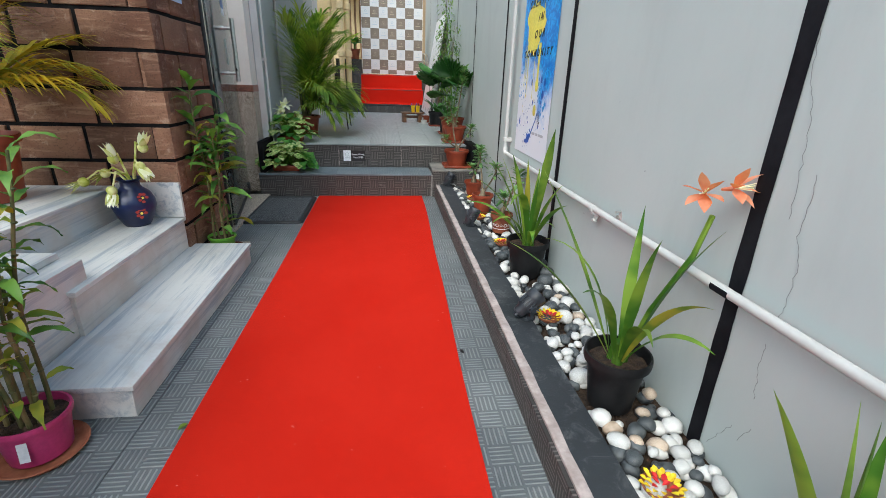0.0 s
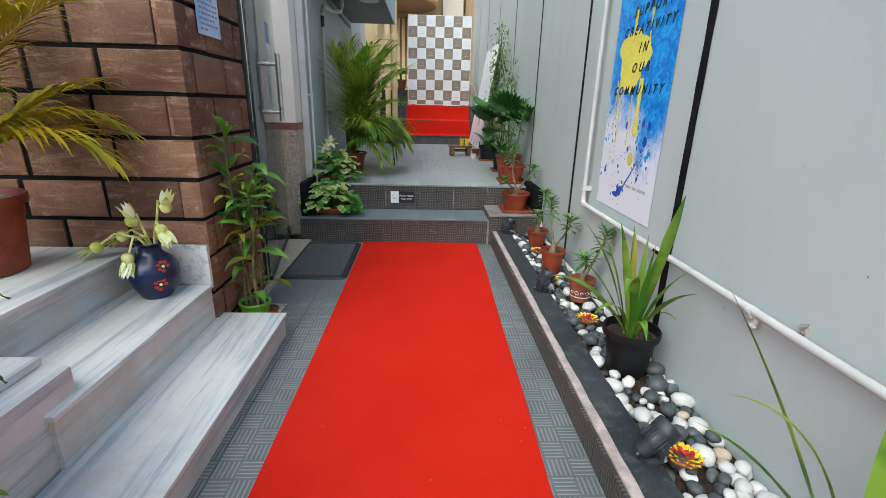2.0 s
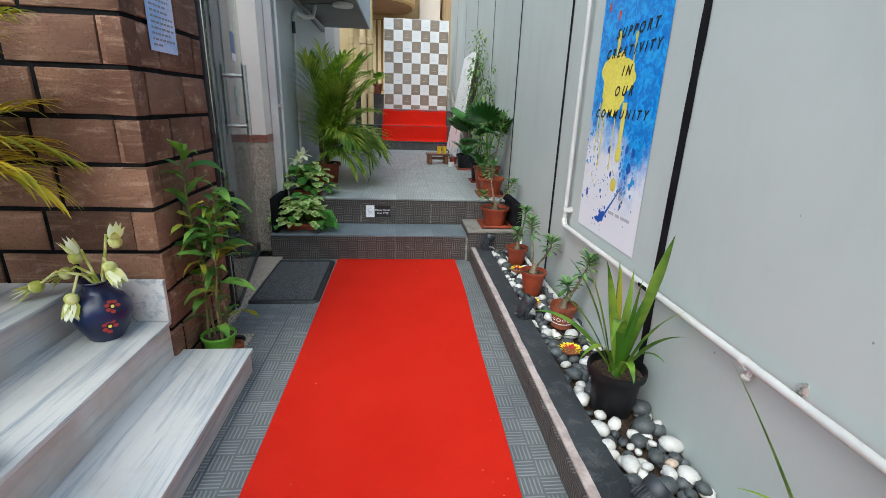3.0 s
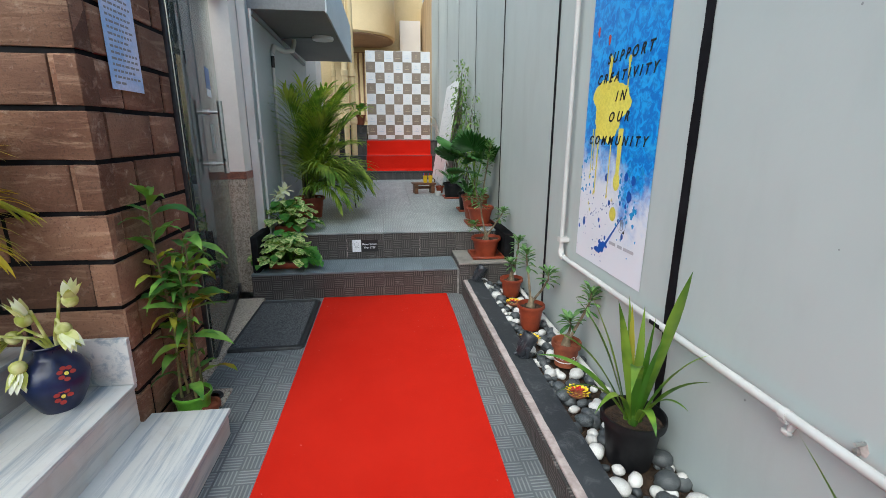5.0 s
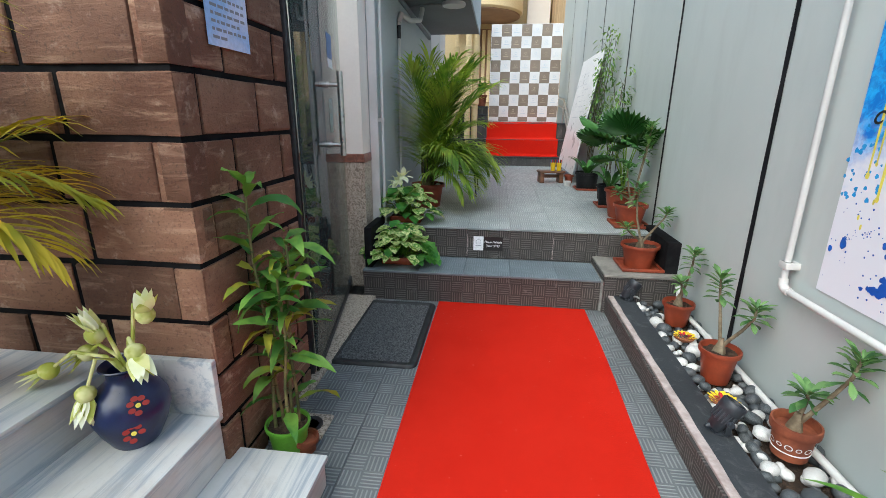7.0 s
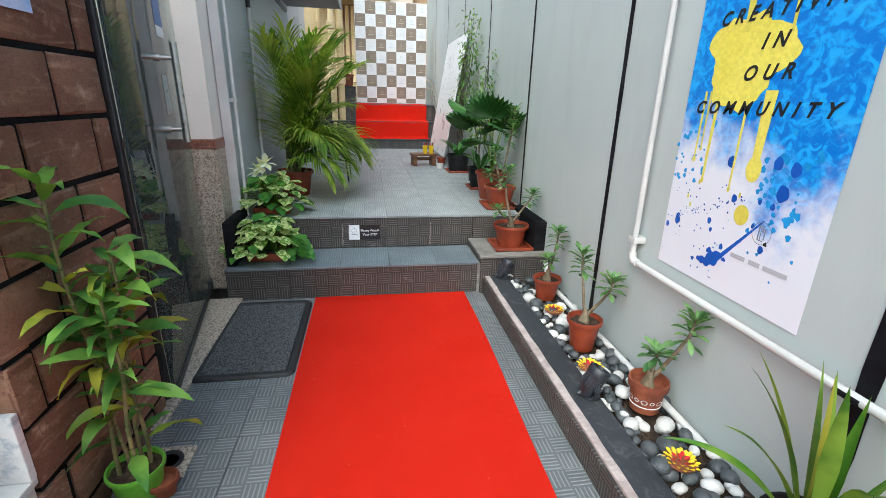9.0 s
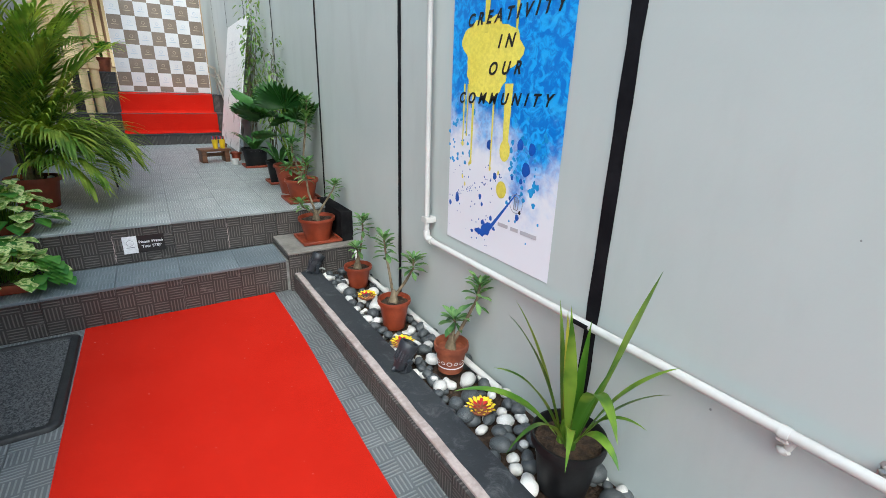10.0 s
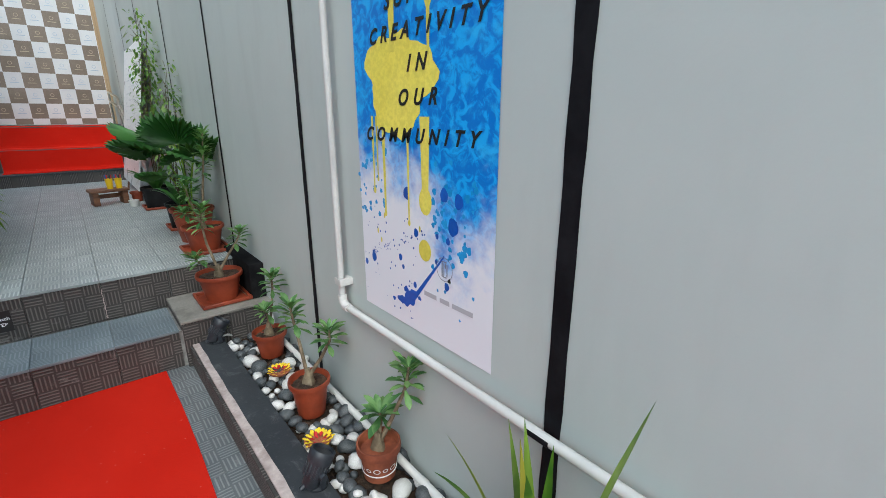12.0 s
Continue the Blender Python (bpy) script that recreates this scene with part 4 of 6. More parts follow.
def frond(parent, base, way, length, n, material, spread=0.11, droop=0.8, seed=0):
    """A feather-leaf: arching rachis with two rows of narrow leaflets."""
    q = random.Random(seed)
    p, d = Vector(base), Vector(way).normalized()
    pts, dirs = [p.copy()], [d.copy()]
    m = 14
    for i in range(m):
        p = p + d * (length / m)
        d = (d + Vector((0, 0, -droop / m * (0.3 + 1.6 * i / m)))).normalized()
        pts.append(p.copy())
        dirs.append(d.copy())
    fr = part("frond", Build().tube(pts, 0.0055, 0.0015, 6), material, parent)
    b = Build()
    for i in range(n):
        s = 0.13 + 0.87 * i / (n - 1)
        k = min(m - 1, int(s * m))
        pt, dd = pts[k].lerp(pts[k + 1], s * m - k), dirs[k]
        side = dd.cross(Vector((0, 0, 1)))
        side = side.normalized() if side.length > 0.1 else Vector((1, 0, 0))
        L = spread * 2.2 * (0.45 + 0.75 * math.sin(math.pi * min(1.0, 0.18 + s * 0.78)))
        for sg in (-1, 1):
            b.leaf(tuple(pt), side * sg * (1.1 - 0.7 * s) + dd * (0.55 + 0.6 * s) + Vector((0, 0, 0.28 + q.uniform(-0.12, 0.12))), L * q.uniform(0.85, 1.1), 0.021, q.uniform(0.7, 1.6), 0.14, 5, 0.35)
    leaflets = part("leaf_blade", b, material, fr)
    leaflets["kind"] = "stuff"
    return fr


def areca(at, potspec, count, height, seed, material, label, open_to=None, tall=1.0, stem=0.0):
    q = random.Random(seed)
    ob = thing("areca_palm", label, "potted palm", at)
    z = pot(ob, *potspec)
    st = Build()
    for i in range(9):
        a = i * 2.4
        st.tube([(0.03 * math.cos(a), 0.03 * math.sin(a), z - 0.01), (0.05 * math.cos(a), 0.05 * math.sin(a), z + 0.14), (0.055 * math.cos(a), 0.055 * math.sin(a), z + 0.3)], 0.018, 0.007)
    part("trunk", st, M_CANE, ob, "cluster of ringed green-brown stems")
    for i in range(count):
        a = i * 2.4 + q.uniform(-0.3, 0.3)
        lean = q.uniform(0.15, 1.0)
        rise = q.uniform(0.55, 1.1)
        if tall > 1.0:
            lean, rise = (q.uniform(0.16, 0.60), q.uniform(0.95, 1.15)) if i % 3 else (q.uniform(0.65, 1.0), q.uniform(0.4, 0.65))
        if open_to is not None:
            a = open_to + (a % 6.283 - 3.14) * (0.62 if tall < 1.0 or i % 3 else 0.30)
        L = height * q.uniform(0.7, 1.05) * (0.68 if tall > 1.0 and i % 3 == 0 else 1.0)
        m = material[0] if q.random() < 0.75 else material[1]
        frond(ob, (0.03 * math.cos(a), 0.03 * math.sin(a), z + stem + q.uniform(0.02, 0.2)), (math.cos(a) * lean, math.sin(a) * lean, rise * tall), L * (0.75 + 0.25 * rise), 27, m, height * 0.155, (0.85 if tall > 1.0 else 0.5) + 1.1 * lean, seed * 100 + i)
    for k in range(9):
        a = k * 0.7
        part("stone", Build().blob((potspec[0] * 0.7 * math.cos(a), potspec[0] * 0.7 * math.sin(a), z + 0.008), (0.024, 0.018, 0.014), 2, 0.2, a, k), M_WHITESTONE, ob)
    return ob


areca((-0.86, 6.62, Z2), (0.15, 0.21, M_TERRA, 0.72, 0.028, 0.01), 27, 1.0, 4, (M_ARECA, M_ARECA), "bushy green areca palm in a terracotta-coloured pot", -0.15, 1.15)
areca((-1.80, 3.40, 0.492), (0.185, 0.30, M_TERRA, 0.76, 0.035, 0.012), 18, 0.72, 8, (M_ARECAYEL, M_ARECA), "yellowing areca palm in a large terracotta-coloured planter", -0.75, 0.8, 0.10)


def adenium(at, potspec, branches, seed, label, saucer=0.0, decor=False, turn=0.0):
    q = random.Random(seed)
    ob = thing("adenium_pot", label, "potted plant", at, turn, group="desert roses in terracotta pots")
    z = pot(ob, *potspec)
    trunk = part("trunk", Build().lathe([(0.026, -0.015), (0.027, 0.0), (0.021, 0.025), (0.013, 0.05), (0.009, 0.07)], 12, (0, 0, z), 0.3), M_BARK, ob, "swollen grey trunk")
    for bx, by, bz in branches:
        crook = Vector((q.uniform(-0.02, 0.02), q.uniform(-0.02, 0.02), 0))
        pts = [Vector((0, 0, z + 0.02)), Vector((bx * 0.15, by * 0.15, z + 0.055)), Vector((bx * 0.5, by * 0.5, z + 0.05 + (bz - 0.05) * 0.4)) + crook, Vector((bx * 0.85, by * 0.85, z + 0.05 + (bz - 0.05) * 0.75)) + crook, Vector((bx, by, z + bz))]
        part("branch", Build().tube(pts, 0.0095, 0.0045), M_BARK, ob)
        # leaves in a spiral over the upper half, closing into a rosette
        n = 20 + int(40 * bz)
        for i in range(n):
            s = 1.0 - 0.34 * (i / n) ** 1.4
            k = min(3, int(s * 4))
            p = pts[k].lerp(pts[k + 1], s * 4 - k)
            a = i * 2.4 + q.uniform(-0.3, 0.3)
            L = q.uniform(0.06, 0.088) * (0.7 if i < 4 else 1.0)
            part("leaf", Build().leaf(tuple(p), (math.cos(a), math.sin(a), 1.1 - 1.5 * (1 - s) / 0.34 + q.uniform(-0.25, 0.25)), L, L * q.uniform(0.27, 0.36), q.uniform(0.2, 0.7), 0.14, 6, 0.66), M_ADEN, ob)
    if saucer:
        square_saucer(ob, saucer).location.z = -0.0
    if decor:
        r = potspec[0]
        for k in range(14):
            a = k * 2 * math.pi / 14
            m = part("painted_mark", Build().ring(0, 0, 0.008 + 0.003 * (k % 2), 0.0034, 0, 10), M_PAPER, ob)
            rr = r * 0.86
            m.matrix_local = flat((rr * math.cos(a), rr * math.sin(a), potspec[1] * 0.46), (-math.sin(a), math.cos(a), 0), (math.cos(a) * 0.25, math.sin(a) * 0.25, 1))
        part("painted_band", Build().lathe([(r * 0.80, potspec[1] * 0.24), (r * 0.812, potspec[1] * 0.27)], 30), M_PAPER, ob, "white painted band")
    return ob


TC = (M_TERRA, 0.66, 0.022, 0.006)
adenium((0.825, 4.045, 0.10), (0.075, 0.135, M_TERRA_OLD, 0.74, 0.03, 0.006), ((0.0, -0.015, 0.15), (0.075, -0.085, 0.33)), 2, "desert rose in a painted clay pot on pebbles", 0, True)
adenium((0.79, 4.535, 0.085), (0.085, 0.165) + TC, ((-0.03, 0.05, 0.34), (0.075, -0.07, 0.25)), 5, "forked desert rose in a terracotta-coloured pot on pebbles")
adenium((0.825, 5.115, 0.09), (0.085, 0.14) + TC, ((0.04, 0.0, 0.32), (-0.03, -0.05, 0.16)), 6, "bushy desert rose in a terracotta-coloured pot on pebbles")
adenium((0.735, 5.625, 0.267), (0.124, 0.165) + TC, ((0.14, -0.02, 0.25), (-0.03, 0.03, 0.40), (-0.12, -0.06, 0.15)), 7, "desert rose in a terracotta-coloured pot on a square saucer", 0.265)
adenium((0.775, 6.09, Z2), (0.125, 0.17) + TC, ((0.08, 0.0, 0.60), (-0.07, -0.06, 0.30), (0.06, -0.05, 0.50), (-0.10, 0.0, 0.12)), 12, "tall desert rose in a terracotta-coloured pot on a square saucer", 0.265)

# fan palm
fan = thing("fan_palm", "dark green fan palm in a terracotta-coloured pot", "potted palm", (0.785, 6.40, Z2))
z = pot(fan, 0.14, 0.235, *TC)
for i, (dx, dy, hz, size, tilt) in enumerate(((-0.13, -0.08, 0.40, 0.31, 0.70), (0.04, -0.12, 0.38, 0.26, 0.5), (-0.03, 0.08, 0.46, 0.25, 0.15), (-0.14, 0.06, 0.44, 0.29, 0.5), (0.08, 0.05, 0.42, 0.22, 0.2), (-0.12, -0.14, 0.26, 0.20, 0.8), (-0.03, -0.06, 0.46, 0.26, 0.3))):
    end = Vector((dx, dy, z + hz))
    part("stalk", Build().tube([(0, 0, z - 0.01), (dx * 0.3, dy * 0.3, z + hz * 0.5), tuple(end)], 0.006, 0.004), M_STRAP, fan)
    out = Vector((dx, dy, 0)).normalized()
    side = Vector((-out.y, out.x, 0))
    upv = (Vector((0, 0, 1)) * (0.8 - tilt * 0.6) + out * (tilt + 0.25)).normalized()
    b = Build()
    seg, rings = 44, 5
    nrm = upv.cross(side)
    for j in range(1, rings + 1):
        f = j / rings
        for k in range(seg + 1):
            a = -1.75 + 3.5 * k / seg
            edge = (1.0 if k % 2 else 0.86) * (0.74 if k % 8 == 0 else 1.0) if j == rings else 1.0
            rr = size * (0.90 + 0.14 * math.cos(a)) * f * edge
            pleat = (0.010 if k % 2 else -0.010) * min(1.0, f * 1.6)
            sag = -0.12 * rr * f * f * (0.4 + abs(math.sin(a)))
            b.v.append(tuple(end + (upv * math.cos(a) + side * math.sin(a)) * rr + nrm * pleat + Vector((0, 0, sag))))
    row = seg + 1
    b.v.append(tuple(end))
    tip = len(b.v) - 1
    for k in range(seg):
        b.f.append((tip, k, k + 1))
        for j in range(rings - 1):
            b.f.append((j * row + k, (j + 1) * row + k, (j + 1) * row + k + 1, j * row + k + 1))
    part("leaf", b, M_FAN, fan, "", False)

# black tubs further back
def tub(at, r, h, label, n, seed, saucer=0.0):
    q = random.Random(seed)
    ob = thing("black_tub", label, "potted plant", at, group="black tubs along the wall")
    z = pot(ob, r, h, M_POTBLACK, 0.78, 0.025)
    for i in range(n):
        a = i * 2.4
        part("leaf", Build().leaf((0.02 * math.cos(a), 0.02 * math.sin(a), z), (math.cos(a) * 0.7, math.sin(a) * 0.7, 1), q.uniform(0.2, 0.34), 0.05, q.uniform(0.6, 1.4), 0.15, 7, 0.5), M_FAN, ob)
    if saucer:
        square_saucer(ob, saucer)
    return ob


tub((0.80, 6.88, Z2), 0.115, 0.20, "black plastic tub with a leafy plant on a saucer", 9, 3, 0.23)
tub((0.78, 7.90, Z2), 0.135, 0.20, "wide black plastic tub with dark leaves on a saucer", 14, 4, 0.26)

# climbers against the wall
M_CLIMB = foliage("climber_leaf", (0.09, 0.20, 0.05), (0.24, 0.36, 0.10), 0.8, 0.45, 9)
def climber(at, hgt, stems, seed, leafy, sway):
    q = random.Random(seed)
    ob = thing("climbing_plant", "tall sparse climber with thin stems and small leaves", "climber", at, group="climbers on the grey wall")
    z = pot(ob, 0.085, 0.15, M_POTBLACK, 0.75, 0.02)
    lv = Build()
    for s in range(stems):
        a = s * 2.4
        p = Vector((0.02 * math.cos(a), 0.02 * math.sin(a), z))
        pts = [p.copy()]
        top = hgt * q.uniform(0.6, 1.0)
        drift = Vector((q.uniform(-0.03, 0.05), sway + q.uniform(-0.25, 0.25), 0))
        for i in range(16):
            p = p + Vector((0, 0, top / 16)) + drift / 16 + Vector((q.uniform(-0.014, 0.012), q.uniform(-0.03, 0.03), 0))
            p.x = min(p.x, XR - 0.02 - at[0])
            pts.append(p.copy())
            if i > 3:
                for k in range(leafy):
                    a2, ln = q.uniform(0, 6.28), q.uniform(0.03, 0.10)
                    e = p + Vector((math.cos(a2) * ln, math.sin(a2) * ln, q.uniform(-0.03, 0.05)))
                    e.x = min(e.x, XR - 0.015 - at[0])
                    lv.leaf(tuple(e), (math.cos(a2) * 0.4, math.sin(a2), q.uniform(-0.9, 0.4)), q.uniform(0.035, 0.07), 0.021, 0.5, 0.08, 4, 0.4)
        part("stem", Build().tube(pts, 0.0045, 0.0015, 5), M_TWIG, ob)
        for k in range(5):
            i = q.randint(6, 15)
            e = pts[i] + Vector((q.uniform(-0.07, 0.0), q.uniform(-0.14, 0.14), q.uniform(0.02, 0.14)))
            part("twig", Build().tube([pts[i], (pts[i] + e) / 2 + Vector((0, 0, 0.02)), e], 0.002, 0.001, 4), M_TWIG, ob)
    part("foliage", lv, M_CLIMB, ob, "small narrow leaves")["kind"] = "stuff"
    return ob


climber((0.84, 7.25, Z2), 1.25, 7, 3, 4, -0.2)
climber((0.85, 8.25, Z2), 1.85, 8, 8, 5, -0.45)


def pothos(at, r, n, seed, label, trail=0.0, material=M_POTHOS):
    q = random.Random(seed)
    ob = thing("pothos_pot", label, "potted plant", at, group="variegated trailing plants")
    part("tray", Build().rbox(-0.12, -0.085, 0.0, 0.12, 0.085, 0.05, 0.012), M_TERRA, ob, "terracotta-coloured trough")
    part("soil", Build().box(-0.108, -0.075, 0.048, 0.108, 0.075, 0.055), M_SOIL, ob)
    vines = Build()
    for i in range(n):
        a = i * 2.4 + q.uniform(-0.3, 0.3)
        s = math.sqrt((i + 0.5) / n)
        x, y = r * s * math.cos(a) * 1.15, r * s * math.sin(a) * 0.8
        zz = 0.08 + 0.19 * (1 - s * s) + q.uniform(-0.02, 0.04) - (0.10 * max(0, s - 0.6) * 2 * q.random())
        zz = max(zz, 0.075)
        vines.tube([(x * 0.3, y * 0.3, 0.05), (x * 0.7, y * 0.7, zz * 0.9), (x, y, zz)], 0.0025, 0.0018, 5)
        L = q.uniform(0.080, 0.118)
        out = Vector((math.cos(a) * s * 1.2 + q.uniform(-0.5, 0.5), math.sin(a) * s - 0.6, q.uniform(-0.6, 0.15)))
        part("leaf", Build().leaf((x, y, zz), out, L, L * 0.82, q.uniform(0.1, 0.6), 0.05, 6, 0.36, 0.0, q.uniform(-0.5, 0.5)), material if q.random() < 0.8 else M_POTHOSG, ob)
    for k in range(int(trail)):
        x, y = 0.16 + 0.035 * k, -0.05 - 0.02 * k
        vines.tube([(0.08, 0, 0.06), (x, y, 0.16), (x + 0.03, y - 0.03, 0.05)], 0.003, 0.002, 5)
        for m in range(5):
            part("leaf", Build().leaf((x + 0.012 * m, y - 0.01 * m, 0.18 - 0.028 * m), (0.5, -0.7, -0.1), 0.075, 0.06, 0.9, 0.12, 6, 0.32), M_POTHOSG, ob)
    part("vines", vines, M_STRAP, ob)
    return ob


pothos((-0.92, 5.66, Z1 + 0.001), 0.205, 104, 3, "variegated trailing plant in a terracotta-coloured trough on the step", 3)
pothos((-0.93, 5.99, Z2 + 0.001), 0.195, 88, 7, "variegated plant in a terracotta-coloured trough on the deck")


def bud(parent, at, way, size, material, label=""):
    fl = part("bud", Build().blob(at, (size * 0.25, size * 0.25, size * 0.25), 2, 0.1), M_PETALG, parent, label)
    d = Vector(way).normalized()
    u = d.orthogonal().normalized()
    w = d.cross(u)
    for k in range(9):
        a = k * 2 * math.pi / 9
        green = k % 3 == 0
        part("petal", Build().leaf(tuple(Vector(at) - d * size * 0.1), d * 1.5 + (u * math.cos(a) + w * math.sin(a)) * (0.5 if green else 0.36), size * (0.92 if green else 1.0), size * 0.34, 0.0, 0.1, 7, 0.42), M_PETALG if green else material, fl)
    return fl


# blue vase with drooping water lilies
vase = thing("blue_vase", "cobalt blue glazed vase with painted flowers", "vase", (-1.272, 3.595, 0.313))
part("body", Build().lathe([(0.0, 0.0), (0.052, 0.0), (0.058, 0.008), (0.078, 0.05), (0.092, 0.095), (0.09, 0.125), (0.074, 0.16), (0.048, 0.182), (0.04, 0.195), (0.04, 0.215), (0.054, 0.228), (0.052, 0.231), (0.036, 0.216), (0.034, 0.19), (0.0, 0.17)], 40), M_BLUEVASE, vase)
for a0, zz in ((-0.85, 0.075), (-0.62, 0.145)):
    for k in range(7):
        a, s = k * 0.9, 0.016
        rr = 0.0935 if zz < 0.11 else 0.086
        m = part("painted_petal", Build().disc(0.017 * math.cos(a), 0.019 * math.sin(a), 0.0085, 0.0068, 10) if k < 6 else Build().disc(0, 0, 0.006), M_VASERED if k < 6 else M_YELINK, vase)
        m.matrix_local = flat((rr * math.cos(a0), rr * math.sin(a0), zz), (-math.sin(a0), math.cos(a0), 0), (math.cos(a0) * (-0.2 if zz < 0.11 else -0.5), math.sin(a0) * (-0.2 if zz < 0.11 else -0.5), 1))
vase.scale = (1.1, 1.1, 1.08)
lilies = thing("lily_bunch", "drooping cream and green lilies in a blue vase", "flowers", (-1.262, 3.602, 0.313))
for i, (ex, ey, ez, wx, wy, wz, m) in enumerate(((0.085, 0.0, 0.40, 0.4, -0.3, 0.9, M_PETALW), (-0.05, -0.03, 0.345, -0.2, -0.3, 1.0, M_PETALW), (-0.20, -0.05, 0.235, -1, -0.2, -0.5, M_PETALW), (-0.055, -0.09, 0.20, 0.0, -0.35, -1.0, M_PETALW), (0.08, -0.05, 0.315, 0.6, -0.4, -0.6, M_PETALW), (-0.12, 0.0, 0.27, -0.6, -0.1, -0.4, M_PETALG))):
    part("stem", Build().tube([(0.01, 0, 0.19), (ex * 0.25, ey * 0.25, 0.27), (ex * 0.65, ey * 0.65, max(ez + 0.03, 0.29)), (ex, ey, ez)], 0.006, 0.0045), M_PETALG, lilies)
    bud(lilies, (ex, ey, ez), (wx, wy, wz), 0.10, m)

white_lily = thing("white_lily", "white lily bloom above the trailing plants", "flowers", (-0.985, 6.02, Z2))
part("stem", Build().tube([(0, 0, 0.06), (0, 0.01, 0.2), (0.01, 0, 0.29)], 0.006, 0.005), M_STRAP, white_lily)
for i in range(3):
    flower(white_lily, (0.03 * i - 0.03, -0.015 * i, 0.29 + 0.03 * i), (0.5 * (i - 1), -0.8, 0.35), 0.085, "flower", M_PETALW, "open white lily bloom")

# clay lamps filled with petals
for i, (x, y) in enumerate(((0.728, 1.915), (0.737, 2.79), (0.760, 3.735), (0.715, 4.30), (0.775, 4.865))):
    q = random.Random(i)
    d = thing("flower_bowl", "small clay bowl filled with yellow and red petals", "bowl", (x, y, 0.108), i * 40, group="petal bowls on the pebbles")
    part("bowl", Build().lathe([(0.0, 0.0), (0.018, 0.0), (0.040, 0.018), (0.043, 0.026), (0.040, 0.027), (0.030, 0.014), (0.0, 0.010)], 20, (0, 0, 0), 0.06), M_CLAY, d)
    for k in range(34):
        a, rr = k * 2.4, 0.037 * math.sqrt(k / 34)
        part("petal", Build().leaf((rr * math.cos(a), rr * math.sin(a), 0.022 + 0.006 * (1 - k / 34)), (math.cos(a), math.sin(a), 0.7), 0.019, 0.013, 0.4, 0.2, 4, 0.55), M_ROSE if k < 7 else M_MARIGOLD, d)


    d.scale = (1.18, 1.18, 1.1)


# spot lamps on the kerb
def spot(x, y, turn, tilt):
    """A ribbed lamp head on a foot, leaning over towards its own x by tilt degrees."""
    s = thing("spot_lamp", "charcoal garden spot lamp on the kerb", "spot lamp", (x, y, 0.125), turn, group="garden spot lamps")
    part("foot", Build().lathe([(0.0, 0.0), (0.036, 0.0), (0.036, 0.007), (0.024, 0.013), (0.0, 0.013)], 20), M_SPOT, s)
    part("bracket", Build().rbox(-0.010, -0.043, 0.012, 0.010, -0.038, 0.066, 0.002, 1).rbox(-0.010, 0.038, 0.012, 0.010, 0.043, 0.066, 0.002, 1).rbox(-0.010, -0.043, 0.010, 0.010, 0.043, 0.017, 0.002, 1), M_SPOT, s)
    h = part("housing", Build().lathe([(0.0, -0.062), (0.020, -0.062), (0.027, -0.054), (0.029, -0.030), (0.036, -0.022), (0.037, 0.0), (0.037, 0.020), (0.042, 0.026), (0.043, 0.062), (0.040, 0.066), (0.036, 0.066), (0.034, 0.050), (0.0, 0.048)], 28), M_SPOT, s)
    h.matrix_local = Matrix.Translation((0.0, 0, 0.066)) @ pose(0, 0, 0, 0, tilt, 0)
    for k in range(18):
        a = k * 2 * math.pi / 18
        part("cooling_fin", Build().rbox(0.035, -0.0022, -0.020, 0.0405, 0.0022, 0.024, 0.001, 1), M_SPOT, h).matrix_local = Matrix.Rotation(a, 4, "Z")
    part("lens", Build().lathe([(0.0, 0.056), (0.034, 0.055), (0.035, 0.053)], 24), M_DARKMETAL, h, "dark glass lens")
    for sy in (-0.040, 0.040):
        part("knob", Build().tube([(0, sy, 0.060), (0, sy * 1.35, 0.060)], 0.011, seg=14), M_SPOT, s)
    part("cable_gland", Build().tube([(-0.036, 0, 0.030), (-0.046, 0, 0.026), (-0.060, 0.0, 0.020)], 0.012, 0.009, 12), M_SPOT, s)
    part("cable", Build().tube([(0.02, 0.03, 0.008), (0.06, 0.035, 0.006), (0.085, 0.05, -0.012), (0.10, 0.06, -0.035)], 0.006, seg=10), M_PVC, s, "white cable stub")
    return s


spot(0.640, 2.80, 12, 52)
spot(0.625, 4.11, 5, 30)
spot(0.630, 5.375, 5, 34)

# ---- pipes ----
pipe = thing("water_pipe", "white plastic water pipe fixed along the grey wall", "pipe")
part("run", Build().tube([(0.912, -3.0, 0.588), (0.912, 4.39, 0.590)], 0.0135, seg=14), M_PVC, pipe)
part("elbow", Build().tube([(0.912, 4.37, 0.590), (0.912, 4.40, 0.591), (0.912, 4.418, 0.604), (0.912, 4.422, 0.63)], 0.0175, seg=14), M_PVC, pipe)
part("riser", Build().tube([(0.912, 4.422, 0.61), (0.912, 4.422, 3.04)], 0.0125, seg=14), M_PVCGREY, pipe, "grey-white upright pipe")
for y in (2.10, 3.445):
    part("painted_section", Build().tube([(0.912, y - 0.03, 0.588), (0.912, y + 0.035, 0.588)], 0.0142, seg=14), M_STRIPE, pipe, "black painted stretch")
for y in (2.885, 0.9, -0.5):
    part("clamp", Build().rbox(0.905, y - 0.012, 0.565, XR, y + 0.012, 0.577, 0.002, 1).tube([(0.912, y - 0.01, 0.588), (0.912, y + 0.01, 0.588)], 0.0165, seg=12), M_PVC, pipe)
part("clamp", Build().rbox(0.895, 4.397, 0.672, XR, 4.447, 0.70, 0.004).tube([(0.912, 4.422, 0.672), (0.912, 4.422, 0.70)], 0.0175, seg=12), M_PVC, pipe)
drain = thing("drain_pipe", "white plastic pipe lying along the foot of the wall", "pipe")
